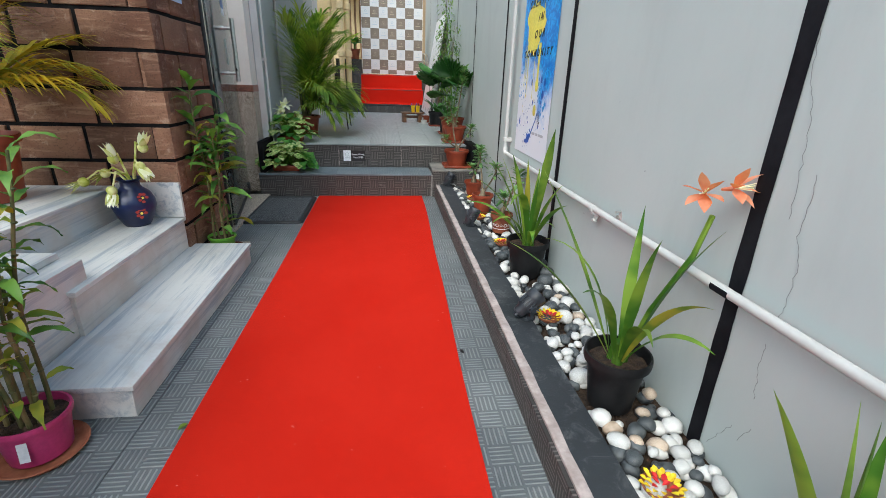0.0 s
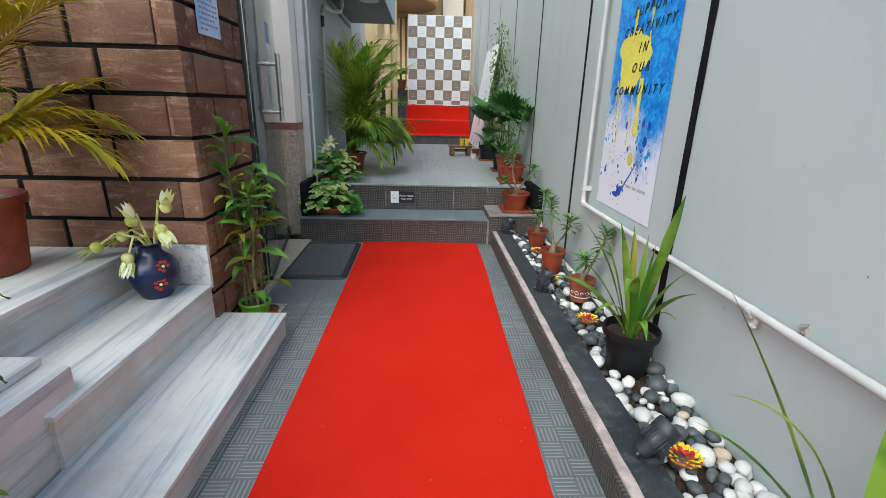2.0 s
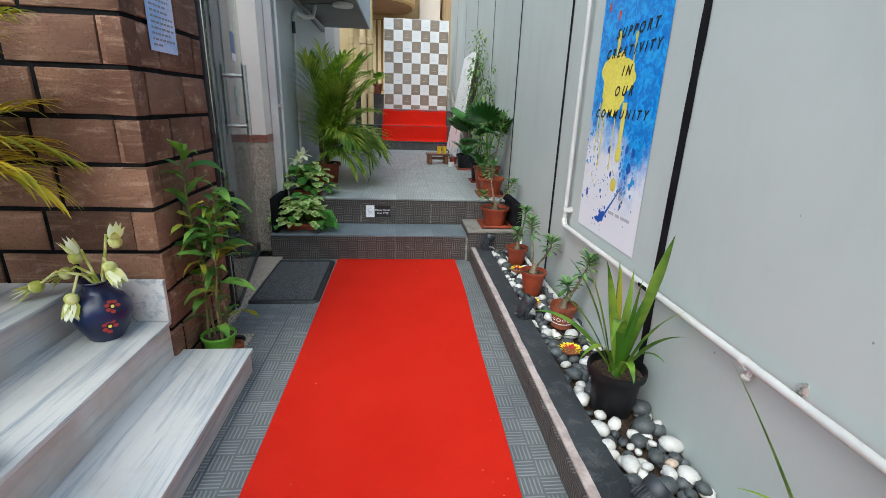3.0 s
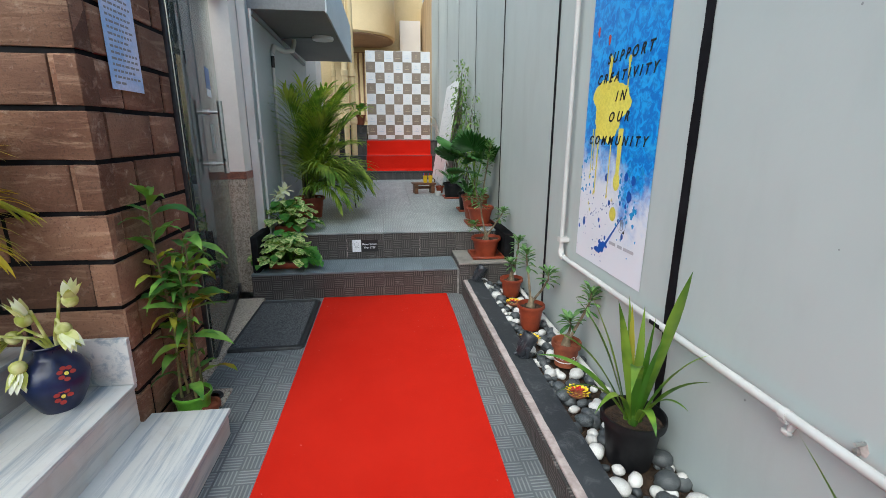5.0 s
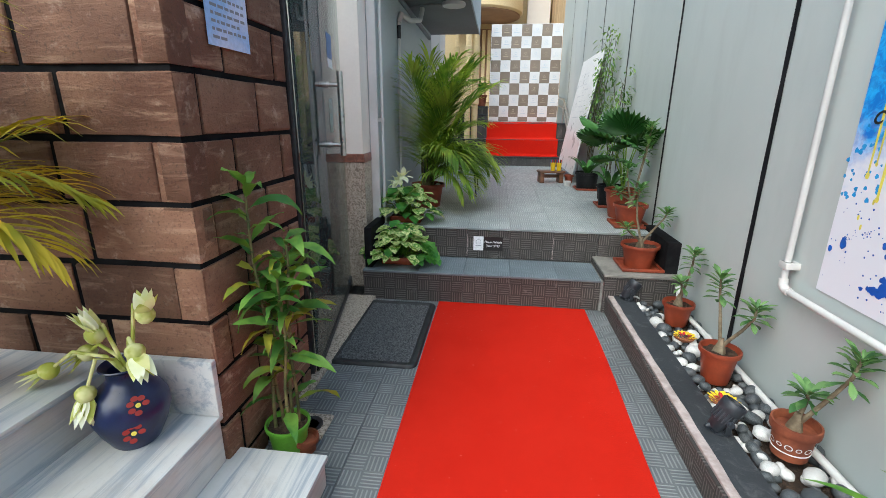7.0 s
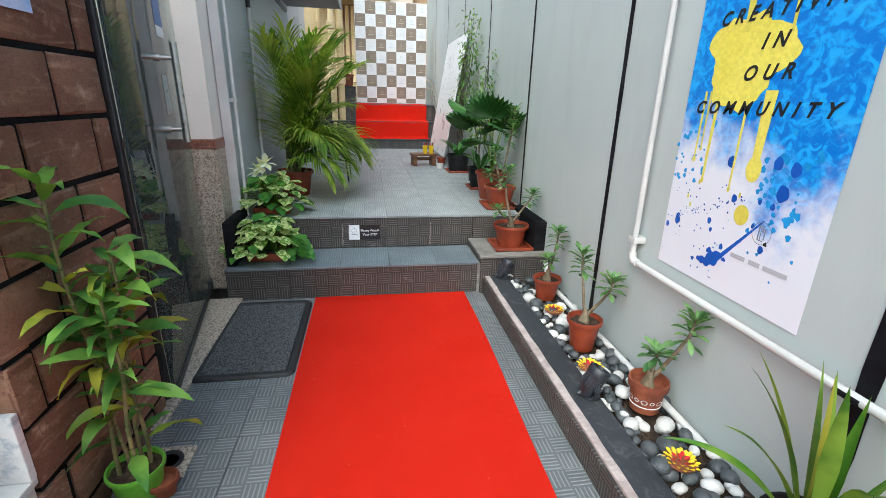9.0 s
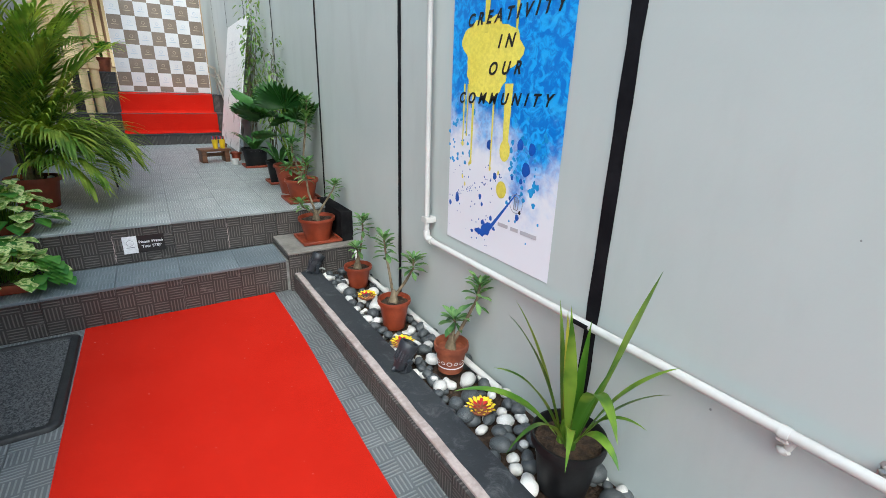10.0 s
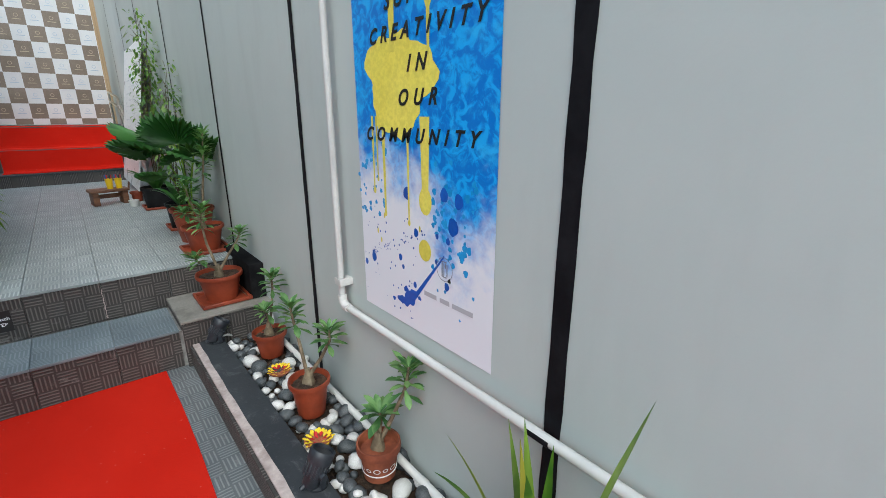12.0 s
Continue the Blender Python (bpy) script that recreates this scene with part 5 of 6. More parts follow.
part("run", Build().tube([(0.905, 3.80, 0.118), (0.905, 5.20, 0.125), (0.905, 5.29, 0.135), (0.905, 5.32, 0.17), (0.905, 5.33, 0.215), (0.905, 5.36, 0.235)], 0.0145, seg=12), M_PVC, drain)
part("painted_section", Build().tube([(0.905, 4.74, 0.122), (0.905, 4.81, 0.122)], 0.0152, seg=12), M_STRIPE, drain, "black painted stretch")
part("tap", Build().tube([(0.925, 2.87, 0.575), (0.922, 2.875, 0.548)], 0.011, 0.008, 10).blob((0.92, 2.88, 0.54), (0.012, 0.014, 0.010), 2, 0.3), M_PVC, pipe, "small white tap stub")
bolt = thing("wall_anchor", "rusty metal anchor set in chipped plaster", "anchor", (XR, 2.728, 0.605))
part("plate", Build().blob((0, 0, 0), (0.004, 0.013, 0.017), 2, 0.5), M_PLASTER, bolt, "chipped plaster patch")
part("bolt", Build().tube([(0.0, 0.0, 0.015), (-0.024, 0.002, 0.012)], 0.005, seg=8).blob((-0.008, 0.006, -0.01), (0.008, 0.007, 0.009), 2, 0.5), M_STEEL, bolt)

# ---- poster ----
poster = thing("poster", "blue and yellow splash poster on the grey wall", "poster")
poster.matrix_world = flat((XR - 0.004, 4.290, 0.641), (0, -1, 0), (0, 0, 1)) @ Matrix.Diagonal((0.958, 0.968, 1, 1))
PW, PH = 0.675, 1.36
part("sheet", Build().rect(0, 0, PW, PH), M_POSTER, poster, "printed vinyl sheet", False)
q = random.Random(5)
yb = Build()
n = 60
pts = []
for i in range(n):
    a = 2 * math.pi * i / n
    k = 1 + 0.13 * math.sin(3 * a + 0.6) + 0.08 * math.sin(5 * a + 1.0) + 0.05 * math.sin(9 * a + 2) + 0.03 * math.sin(16 * a)
    pts.append((0.275 + 0.168 * k * math.cos(a), 0.775 + 0.145 * k * math.sin(a), 0.0008))
yb.v += pts
yb.f.append(tuple(range(n)))
part("yellow_splash", yb, M_YELINK, poster, "yellow paint splash", False)
for i, (u, v1, v0, w, blobr) in enumerate(((0.125, 0.68, 0.44, 0.009, 0.009), (0.15, 0.68, 0.48, 0.008, 0.006), (0.19, 0.66, 0.37, 0.013, 0.008), (0.325, 0.66, 0.36, 0.009, 0.007), (0.41, 0.68, 0.44, 0.036, 0.031), (0.255, 1.0, 0.86, 0.026, 0.010), (0.43, 0.97, 0.84, 0.013, 0.014))):
    zz = 0.0009 + 0.00005 * i
    d = Build().quad((u - w * 0.65, v1, zz), (u - w * 0.4, v0, zz), (u + w * 0.4, v0, zz), (u + w * 0.65, v1, zz))
    d.disc(u, v0 if i < 5 else v1, blobr, blobr * 1.35, z=zz + 0.00002)
    part("yellow_drip", d, M_YELINK, poster, "", False)
part("yellow_dot", Build().disc(0.405, 0.288, 0.031, 0.034, 22, 0.0011), M_YELINK, poster, "round yellow paint spot", False)
for i, (u, v) in enumerate(((0.18, 0.36), (0.135, 0.30), (0.155, 0.27), (0.38, 0.35))):
    part("yellow_dot", Build().disc(u, v, 0.005, 0.010, 10, 0.00105), M_YELINK, poster, "", False)
for i, (u, v, r) in enumerate(((0.10, 0.196, 0.017), (0.312, 0.452, 0.018), (0.497, 0.470, 0.019), (0.56, 0.46, 0.020), (0.537, 0.385, 0.024), (0.515, 0.34, 0.010), (0.36, 0.335, 0.013), (0.465, 0.345, 0.008), (0.045, 0.165, 0.011), (0.27, 0.235, 0.011), (0.285, 0.205, 0.008), (0.35, 0.16, 0.010), (0.51, 0.20, 0.012), (0.25, 0.085, 0.007), (0.46, 0.265, 0.007))):
    part("blue_dot", Build().disc(u, v, r * 0.9, r * 1.1, 16, 0.0007 + 0.00001 * i, 0.10), M_BLUEINK, poster, "", False)
dots = Build()
for i in range(90):
    s_ = q.random()
    u, v = (0.10 + 0.30 * s_, 0.22 + 0.12 * s_) if i % 2 else (0.03 + 0.34 * q.random(), 0.03 + 0.36 * q.random())
    dots.disc(u + q.uniform(-0.012, 0.012), v + q.uniform(-0.010, 0.010), q.uniform(0.0014, 0.0042), None, 8, 0.0006 + 0.000002 * i)
part("fine_spatter", dots, M_BLUEINK, poster, "fine blue paint spatter", False)["kind"] = "stuff"
sp = Build().quad((0.325, 0.105, 0.001), (0.345, 0.10, 0.001), (0.50, 0.290, 0.001), (0.497, 0.294, 0.001))
for u, v, r in ((0.32, 0.105, 0.030), (0.27, 0.085, 0.018), (0.345, 0.125, 0.020), (0.30, 0.13, 0.014), (0.30, 0.085, 0.020), (0.375, 0.12, 0.009), (0.225, 0.075, 0.009)):
    sp.disc(u, v, r, r * 0.8, 18, 0.0012 + r * 0.001, 0.22)
part("blue_stroke", sp, M_BLUEINK, poster, "dark blue paint stroke", False)
cy2 = Build()
for i in range(60):
    u, v = q.uniform(0.44, 0.64), q.gauss(0.36, 0.10)
    r = q.uniform(0.004, 0.011)
    cy2.disc(u, v, r, r * 1.1, 12, 0.0004 + 0.000003 * i, 0.25)
for i in range(36):
    u, v = q.uniform(0.02, 0.2), q.uniform(0.34, 0.62)
    cy2.disc(u, v, q.uniform(0.004, 0.011), None, 12, 0.0003 + 0.000003 * i, 0.25)
part("watercolour_spatter", cy2, M_CYANINK, poster, "light blue watercolour spatter", False)["kind"] = "stuff"
for u, v in ((0.22, 1.085), (0.10, 1.14)):
    part("red_dot", Build().disc(u, v, 0.012, 0.024, rough=0.2, z=0.0008), M_REDINK, poster, "red paint spot", False)
for body, u, v, s_, w in (("SUPPORT", 0.42, 0.995, 0.062, 0.40), ("CREATIVITY", 0.40, 0.91, 0.060, 0.53), ("IN", 0.38, 0.822, 0.062, 0.10), ("OUR", 0.378, 0.731, 0.062, 0.185), ("COMMUNITY", 0.37, 0.624, 0.058, 0.555)):
    words("letter", body, s_, M_INK, poster, u, v, 0.0022, 0.35, w, "brush-lettered black letter", 0.0016)
lg = Build().ring(0.50, 0.252, 0.036, 0.002, 0.0016)
for u0, v0, u1, v1 in ((0.487, 0.228, 0.492, 0.276), (0.496, 0.228, 0.499, 0.272), (0.502, 0.256, 0.507, 0.272), (0.510, 0.232, 0.514, 0.270), (0.492, 0.274, 0.510, 0.277), (0.492, 0.227, 0.510, 0.230)):
    lg.rect(u0, v0, u1, v1, 0.0016)
part("emblem", lg, M_GREYINK, poster, "thin grey ring emblem", False)
part("emblem_flower", Build().disc(0.523, 0.222, 0.007, rough=0.3, z=0.0019), M_INK, poster, "", False)
for u, w in ((0.40, 0.062), (0.478, 0.045), (0.535, 0.09)):
    part("caption_bar", Build().rect(u, 0.142, u + w, 0.157, 0.0014), M_PALEINK, poster, "thin grey caption bar", False)

for piece in poster.children:
    if not piece.name.startswith("sheet"):
        piece.location.x -= 0.026

# ---- notice on the stone wall ----
notice = thing("notice", "pale blue printed notice sheet on the stone wall", "notice")
notice.matrix_world = flat((XS + 0.006, 3.904, 1.434), (0, 1, 0), (0, 0, 1)) @ Matrix.Diagonal((0.96, 0.96, 1, 1))
part("sheet", Build().box(0, 0, 0, 0.235, 0.375, 0.002), M_NOTICE, notice, "", False)
q = random.Random(2)
for i in range(15):
    ln = Build()
    u = 0.025
    while u < (0.09 if i == 0 else 0.21 * q.uniform(0.75, 1.0)):
        w = q.uniform(0.012, 0.035)
        ln.rect(u, 0.022 + i * 0.0225, min(u + w, 0.215), 0.031 + i * 0.0225, 0.0026)
        u += w + 0.007
    part("text_line", ln, M_GREYINK, notice, "", False)

# ---- step sign ----
sign = thing("step_sign", "black and white warning sign on the step riser", "sign")
sign.matrix_world = flat((-0.396, YR2 - 0.005, 0.275), (1, 0, 0), (0, 0, 1))
part("plate", Build().box(0.075, 0, 0, 0.218, 0.108, 0.003), M_SIGNBLACK, sign, "black plate", False)
part("white_panel", Build().box(0, 0, 0, 0.0745, 0.108, 0.003), M_PAPER, sign, "white panel", False)
words("letter", "Please Watch", 0.0235, M_PAPER, sign, 0.147, 0.067, 0.0035, offset=0.0004)
words("letter", "Your STEP", 0.0235, M_PAPER, sign, 0.147, 0.037, 0.0035, offset=0.0004)
part("emblem", Build().ring(0.037, 0.066, 0.018, 0.002, 0.0034).rect(0.016, 0.036, 0.058, 0.04, 0.0034), M_GREYINK, sign, "", False)

# ---- backdrop ----
back = thing("backdrop", "checked white and taupe event backdrop", "backdrop")
back.matrix_world = flat((-0.437, 11.30, 1.165), (1, 0, 0), (0, 0, 1))
BW, BH = 1.225, 1.63
part("frame", Build().box(-0.005, -0.005, -0.03, BW + 0.005, BH + 0.005, -0.002), M_PAPER, back, "", False)
for sx in (0.1, BW - 0.1):
    part("foot", Build().rbox(sx - 0.02, -0.025, -0.30, sx + 0.02, -0.006, 0.06, 0.003, 1), M_DARKMETAL, back)
cw, rh = BW / 7, BH / 8.4
white, taupe = Build(), Build()
for r_ in range(9):
    for c_ in range(7):
        v1 = BH - r_ * rh
        v0 = max(0.0, v1 - rh)
        (white if (r_ + c_) % 2 == 0 else taupe).rect(c_ * cw, v0, (c_ + 1) * cw, v1, 0.0)
part("white_squares", white, M_VINYL, back, "white printed squares", False)["kind"] = "stuff"
part("taupe_squares", taupe, M_TAUPE, back, "taupe printed squares", False)["kind"] = "stuff"
mk, mk2 = Build(), Build()
for r_ in range(8):
    for c_ in range(7):
        u, v = (c_ + 0.5) * cw, BH - (r_ + 0.5) * rh
        t_ = mk if (r_ + c_) % 2 == 0 else mk2
        t_.ring(u, v + 0.015, 0.020, 0.005, 0.001, 12).rect(u - 0.045, v - 0.035, u + 0.045, v - 0.027, 0.001)
part("blue_emblems", mk, surf("pale_blue_ink", (0.34, 0.42, 0.52), (0.40, 0.48, 0.57), 5), back, "small pale emblems", False)["kind"] = "stuff"
part("gold_emblems", mk2, surf("gold_ink", (0.42, 0.34, 0.24), (0.48, 0.39, 0.28), 5), back, "small gold emblems", False)["kind"] = "stuff"

# ---- white board ----
M_SCRIBBLE = plain("faint_marker", (0.52, 0.55, 0.60), 0.5)
board = thing("white_board", "white board leaning against the grey wall", "board")
board.matrix_world = flat((0.67, 9.66, 0.56), (0, -1, 0), (0.245, 0, 1.44))
part("panel", Build().rbox(0, 0, -0.012, 1.36, 1.46, 0.0, 0.003, 1), M_BOARD, board)
q = random.Random(4)
sc = Build()
for i in range(9):
    u, v = q.uniform(0.15, 0.5), 1.25 - i * 0.07
    for k in range(12):
        sc.quad((u, v, 0.001), (u + 0.03, v + q.uniform(-0.012, 0.012), 0.001), (u + 0.03, v + 0.008, 0.001), (u, v + 0.005, 0.001))
        u += q.uniform(0.03, 0.06)
part("scribble", sc, M_SCRIBBLE, board, "faint grey handwriting strokes", False)["kind"] = "stuff"
for u in (0.25, 1.15):
    part("prop", Build().box(u, -0.116, -0.03, u + 0.03, 0.02, -0.0125), M_WOOD, board, "short wooden prop", False)

# ---- stool with cups ----
stool = thing("low_stool", "low brown wooden stool on the deck", "stool", (0.43, 8.42, Z2), 8)
part("top", Build().rbox(-0.16, -0.10, 0.125, 0.16, 0.10, 0.15, 0.006), M_WOOD, stool)
for sx in (-0.12, 0.12):
    part("leg", Build().rbox(sx - 0.025, -0.085, 0.0, sx + 0.025, 0.085, 0.124, 0.006), M_WOOD, stool)
part("stretcher", Build().rbox(-0.094, -0.012, 0.06, 0.094, 0.012, 0.1, 0.004), M_WOOD, stool)
for i, x in enumerate((0.45, 0.525)):
    c = thing("yellow_cup", "yellow plastic cup holding coloured pens", "cup", (x, 8.40, Z2 + 0.15), group="cups on the stool")
    part("cup", Build().lathe([(0.0, 0.0), (0.024, 0.0), (0.033, 0.10), (0.031, 0.10), (0.022, 0.008), (0.0, 0.006)], 18), M_YELCUP, c)
    for k in range(6):
        a = k * 1.05
        part("pen", Build().tube([(0.012 * math.cos(a), 0.012 * math.sin(a), 0.01), (0.026 * math.cos(a), 0.026 * math.sin(a), 0.135)], 0.004, seg=6), (M_ROSE, M_INK, M_PINK, M_BLUEINK)[k % 4], c)
tubw = thing("white_cup", "small white plastic cup on the deck", "cup", (0.60, 8.12, Z2))
part("cup", Build().lathe([(0.0, 0.0), (0.035, 0.0), (0.045, 0.06), (0.043, 0.06), (0.033, 0.006), (0.0, 0.006)], 20), M_PVC, tubw)
cl = thing("small_clay_pot", "small clay pot beside the stool", "pot", (0.66, 8.42, Z2))
pot(cl, 0.06, 0.10, M_TERRA)

# ---- table behind the palm ----
tb = thing("side_table", "small table with thin dark legs", "table", (-0.72, 7.42, Z2))
part("top", Build().rbox(-0.30, -0.26, 0.40, 0.30, 0.26, 0.42, 0.005), M_DARKMETAL, tb)
for sx in (-0.27, 0.26):
    for sy in (-0.23, 0.23):
        part("leg", Build().tube([(sx * 0.9, sy * 0.9, 0.40), (sx * 1.05, sy * 1.05, 0.0)], 0.010, 0.007, 8), M_DARKMETAL, tb)

# ---- handrail ----
rail = thing("handrail", "double metal handrail beside the back steps", "handrail", kind="structure")
for dz in (0.0, 0.14):
    part("rail", Build().tube([(0.89, 9.2, 0.62 + dz), (0.89, 10.3, 0.95 + dz), (0.89, 11.2, 1.40 + dz), (0.89, 12.4, 1.5 + dz)], 0.018, seg=10), M_STEEL, rail)
for y, z0, z1 in ((9.25, Z2, 0.78), (10.3, Z2, 1.09), (11.2, 1.14, 1.54), (12.35, 1.14, 1.64)):
    part("post", Build().tube([(0.89, y, z0), (0.89, y, z1)], 0.016, seg=10), M_STEEL, rail)

# ---- left wall services ----
con = thing("wall_conduit", "white conduit pipes on the blue-grey wall", "pipe")
part("downpipe", Build().tube([(-1.10, 6.58, Z2), (-1.10, 6.60, 2.0)], 0.012, seg=10), M_PVC, con)
part("hose", Build().tube([(-1.10, 6.60, 1.98), (-1.09, 6.64, 2.05), (-1.05, 6.85, 2.04), (-1.0, 7.05, 2.08), (-0.99, 7.12, 2.17), (-0.99, 7.12, 2.199)], 0.022, seg=10), M_PVC, con, "bent grey hose")
part("black_joint", Build().tube([(-1.10, 6.60, 1.86), (-1.10, 6.60, 1.96)], 0.016, seg=10), M_RUBBER, con, "black rubber sleeve")
part("corner_conduit", Build().tube([(-1.085, 5.90, Z2), (-1.085, 5.90, 2.19)], 0.011, seg=10), M_PVC, con)
part("conduit_clip", Build().box(-1.115, 5.885, 1.2, -1.07, 5.915, 1.225), M_PVC, con, "", False)
strut = thing("metal_strut", "grey metal strut under the canopy", "strut")
part("bar", Build().tube([(-1.10, 6.0, 2.19), (-1.10, 8.3, 2.12)], 0.02, seg=8), M_SLATEGREY, strut)
lamp = thing("ceiling_lamp", "round white ceiling lamp under the canopy", "lamp", (-0.68, 6.95, 2.198))
part("housing", Build().lathe([(0.0, 0.0), (0.10, 0.0), (0.105, -0.012), (0.10, -0.03), (0.0, -0.03)][::-1], 30), M_LAMP, lamp)
part("cable", Build().tube([(-0.10, 0, -0.008), (-0.3, 0.02, -0.008), (-0.42, 0.05, -0.02)], 0.006), M_SLATEGREY, lamp)

# ---- far end: yellow pipes, planter, house ----
for i, (x, y, r) in enumerate(((-0.80, 10.72, 0.05), (-0.68, 10.8, 0.055), (-1.0, 10.8, 0.035))):
    d = thing("downpipe", "cream painted downpipe with socket joints", "pipe", (x, y, 0.60), group="cream downpipes")
    part("shaft", Build().tube([(0, 0, 0), (0, 0, 3.2)], r, seg=14), M_CREAM, d)
    for z in (0.9, 1.72):
        part("socket", Build().lathe([(r, -0.06), (r * 1.3, -0.05), (r * 1.3, 0.05), (r, 0.06)], 16, (0, 0, z)), M_CREAM, d)
for y, z in ((11.15, 1.285), (11.36, 1.43)):
    s = thing("back_step", "dark grey tiled step beside the backdrop", "step", group="back steps", kind="structure")
    part("tread", Build().rbox(-0.99, y - 0.015, z - 0.02, -0.46, 11.75, z, 0.004, 1), M_KERB, s)
    part("riser", Build().box(-0.985, y, 1.14, -0.465, 11.74, z - 0.0205), M_RISER, s, "", False)
bp = thing("planter_far", "leafy plant in a brown pot on the upper steps", "potted plant", (-0.60, 11.50, 1.43))
z = pot(bp, 0.115, 0.20, M_TERRA_OLD)
q = random.Random(9)
for i in range(22):
    a = i * 2.4
    part("leaf", Build().leaf((0, 0, z + 0.1), (math.cos(a) * 0.7, math.sin(a) * 0.7, q.uniform(0.3, 1.2)), q.uniform(0.18, 0.30), 0.10, 0.9, 0.15, 6, 0.45), M_POTHOSG if i % 3 else M_YELLEAF, bp)
part("stem", Build().tube([(0, 0, z - 0.02), (0, 0, z + 0.14)], 0.02), M_STRAP, bp)

house = thing("yellow_house", "cream house with a rounded balcony", "house", (0, 0, 0))
part("wall", Build().box(-5, 15.6, 0.6, 1.0, 15.9, 9), M_CREAM, house, "", False)
bal = part("balcony", Build().lathe([(0.0, 3.60), (1.12, 3.60), (1.16, 3.64), (1.16, 5.4), (1.08, 5.4), (1.08, 3.75), (0.0, 3.75)], 40, (-0.95, 14.8, 0)), M_CREAM, house, "rounded cream balcony")
part("soffit", Build().lathe([(0.0, 3.575), (1.10, 3.575), (1.10, 3.599), (0.0, 3.599)], 40, (-0.95, 14.8, 0)), M_SOFFIT, bal, "brown soffit")
sh = part("window", Build().box(-1.1, 15.55, 1.6, 0.2, 15.599, 3.45), M_SOFFIT, house, "shuttered window", False)
for i in range(9):
    part("slat", Build().rbox(-1.06 + i * 0.14, 15.50, 1.62, -0.97 + i * 0.14, 15.549, 3.42, 0.006, 1), M_CREAM, sh)
part("side_block", Build().box(0.35, 15.2, 0.6, 0.9, 15.59, 4.2), M_BEIGE, house, "pale side block", False)
part("upper_beam", Build().box(-1.6, 13.6, 4.6, -0.5, 15.6, 5.2), M_SOFFIT, house, "", False)
far = Build()
q = random.Random(12)
for i in range(1600):
    x, y, zz = q.uniform(-3, 3.4), q.uniform(23, 25), q.gauss(5.2, 1.4)
    a = q.uniform(0, 6.28)
    far.leaf((x, y, zz), (math.cos(a), math.sin(a) * 0.4, q.uniform(-1, 0.3)), q.uniform(0.2, 0.4), 0.16, 0.5, 0.1, 3, 0.4)
trees = thing("far_trees", "dark green tree crowns beyond the yard", "trees", (0, 0, 0), kind="stuff")
part("crown", far, M_FAR, trees)
tr = Build()
for i in range(4):
    tr.tube([(-2 + i * 1.4, 24, 1.0), (-1.9 + i * 1.4, 24, 3.4), (-1.6 + i * 1.4, 24.2, 5.8)], 0.12, 0.05)
part("trunk", tr, M_BARK, trees)
solid("wall_far", Build().box(-6, 26, 0.5, 6, 26.2, 4.4), M_CREAM, "cream wall at the end of the yard", "wall")

# ---- pebbles ----
bed = thing("pebble_bed", "white and dark river pebbles in the planting bed", "pebbles", (0, 0, 0))
rest = {0: Build(), 1: Build(), 2: Build()}
MS = (M_WHITESTONE, M_DARKSTONE, M_TANSTONE)
shapes = [[Build().blob((0, 0, 0), (1, 0.74 + 0.05 * k, 0.60 + 0.04 * k), 2, 0.15, 0, k * 3.1).mesh("pebble", m) for k in range(5)] for m in MS]
blocked = [(0.775, 2.29, 0.085), (0.795, 3.345, 0.082), (0.80, 1.56, 0.085), (0.825, 4.045, 0.065), (0.79, 4.535, 0.072), (0.825, 5.115, 0.07)]
q = random.Random(31)
placed, count = [], 0
for layer, (zb, tries, smin, smax) in enumerate(((0.085, 2600, 0.022, 0.036), (0.104, 3200, 0.024, 0.043))):
    now = []
    for _ in range(tries):
        s = q.uniform(smin, smax) * (1.05 if q.random() < 0.8 else 0.7)
        x, y = q.uniform(0.678, XR - 0.022), q.uniform(1.0, 5.38)
        if any((x - a) ** 2 + (y - c) ** 2 < (r + s * 0.8) ** 2 for a, c, r in blocked):
            continue
        if any((x - a) ** 2 + (y - c) ** 2 < ((s + r) * (0.86 if layer else 0.8)) ** 2 for a, c, r in now):
            continue
        now.append((x, y, s))
        dark = 0.28 if y < 3.1 else (0.50 if y > 3.5 else 0.36)
        if layer == 0:
            dark += 0.25
        if layer and y > 3.4 and q.random() < 0.12:
            continue
        kind = 1 if q.random() < dark else (2 if q.random() < 0.07 else 0)
        m = pose(x, y, zb + q.uniform(-0.004, 0.006) + s * 0.1, q.uniform(-18, 18), q.uniform(-18, 18), q.uniform(0, 360)) @ Matrix.Diagonal((s, s, s, 1))
        if layer and count < 300:
            count += 1
            part("pebble", shapes[kind][q.randint(0, 4)], None, bed).matrix_world = m
        else:
            b = rest[kind]
            src = shapes[kind][q.randint(0, 4)]
            k0 = len(b.v)
            b.v += [tuple(m @ v.co) for v in src.vertices]
            b.f += [tuple(k0 + i for i in p.vertices) for p in src.polygons]
for kind, b in rest.items():
    if b.v:
        part("river_gravel", b, MS[kind], bed)["kind"] = "stuff"

# scrap at the carpet's edge
tagged(part("plastic_scrap", Build().blob((0.352, 2.74, 0.008), (0.006, 0.012, 0.008), 2, 0.5, 0.4, 2.0), M_RUBBER), "small black plastic scrap at the carpet edge", "scrap")
# fallen leaf on the tiles
leaf = tagged(part("fallen_leaf", Build().leaf((-0.63, 2.37, 0.004), (0.5, 0.6, 0.15), 0.035, 0.02, 0.5, 0.2, 5, 0.45), M_YELLEAF), "small yellow fallen leaf beside the carpet", "leaf")

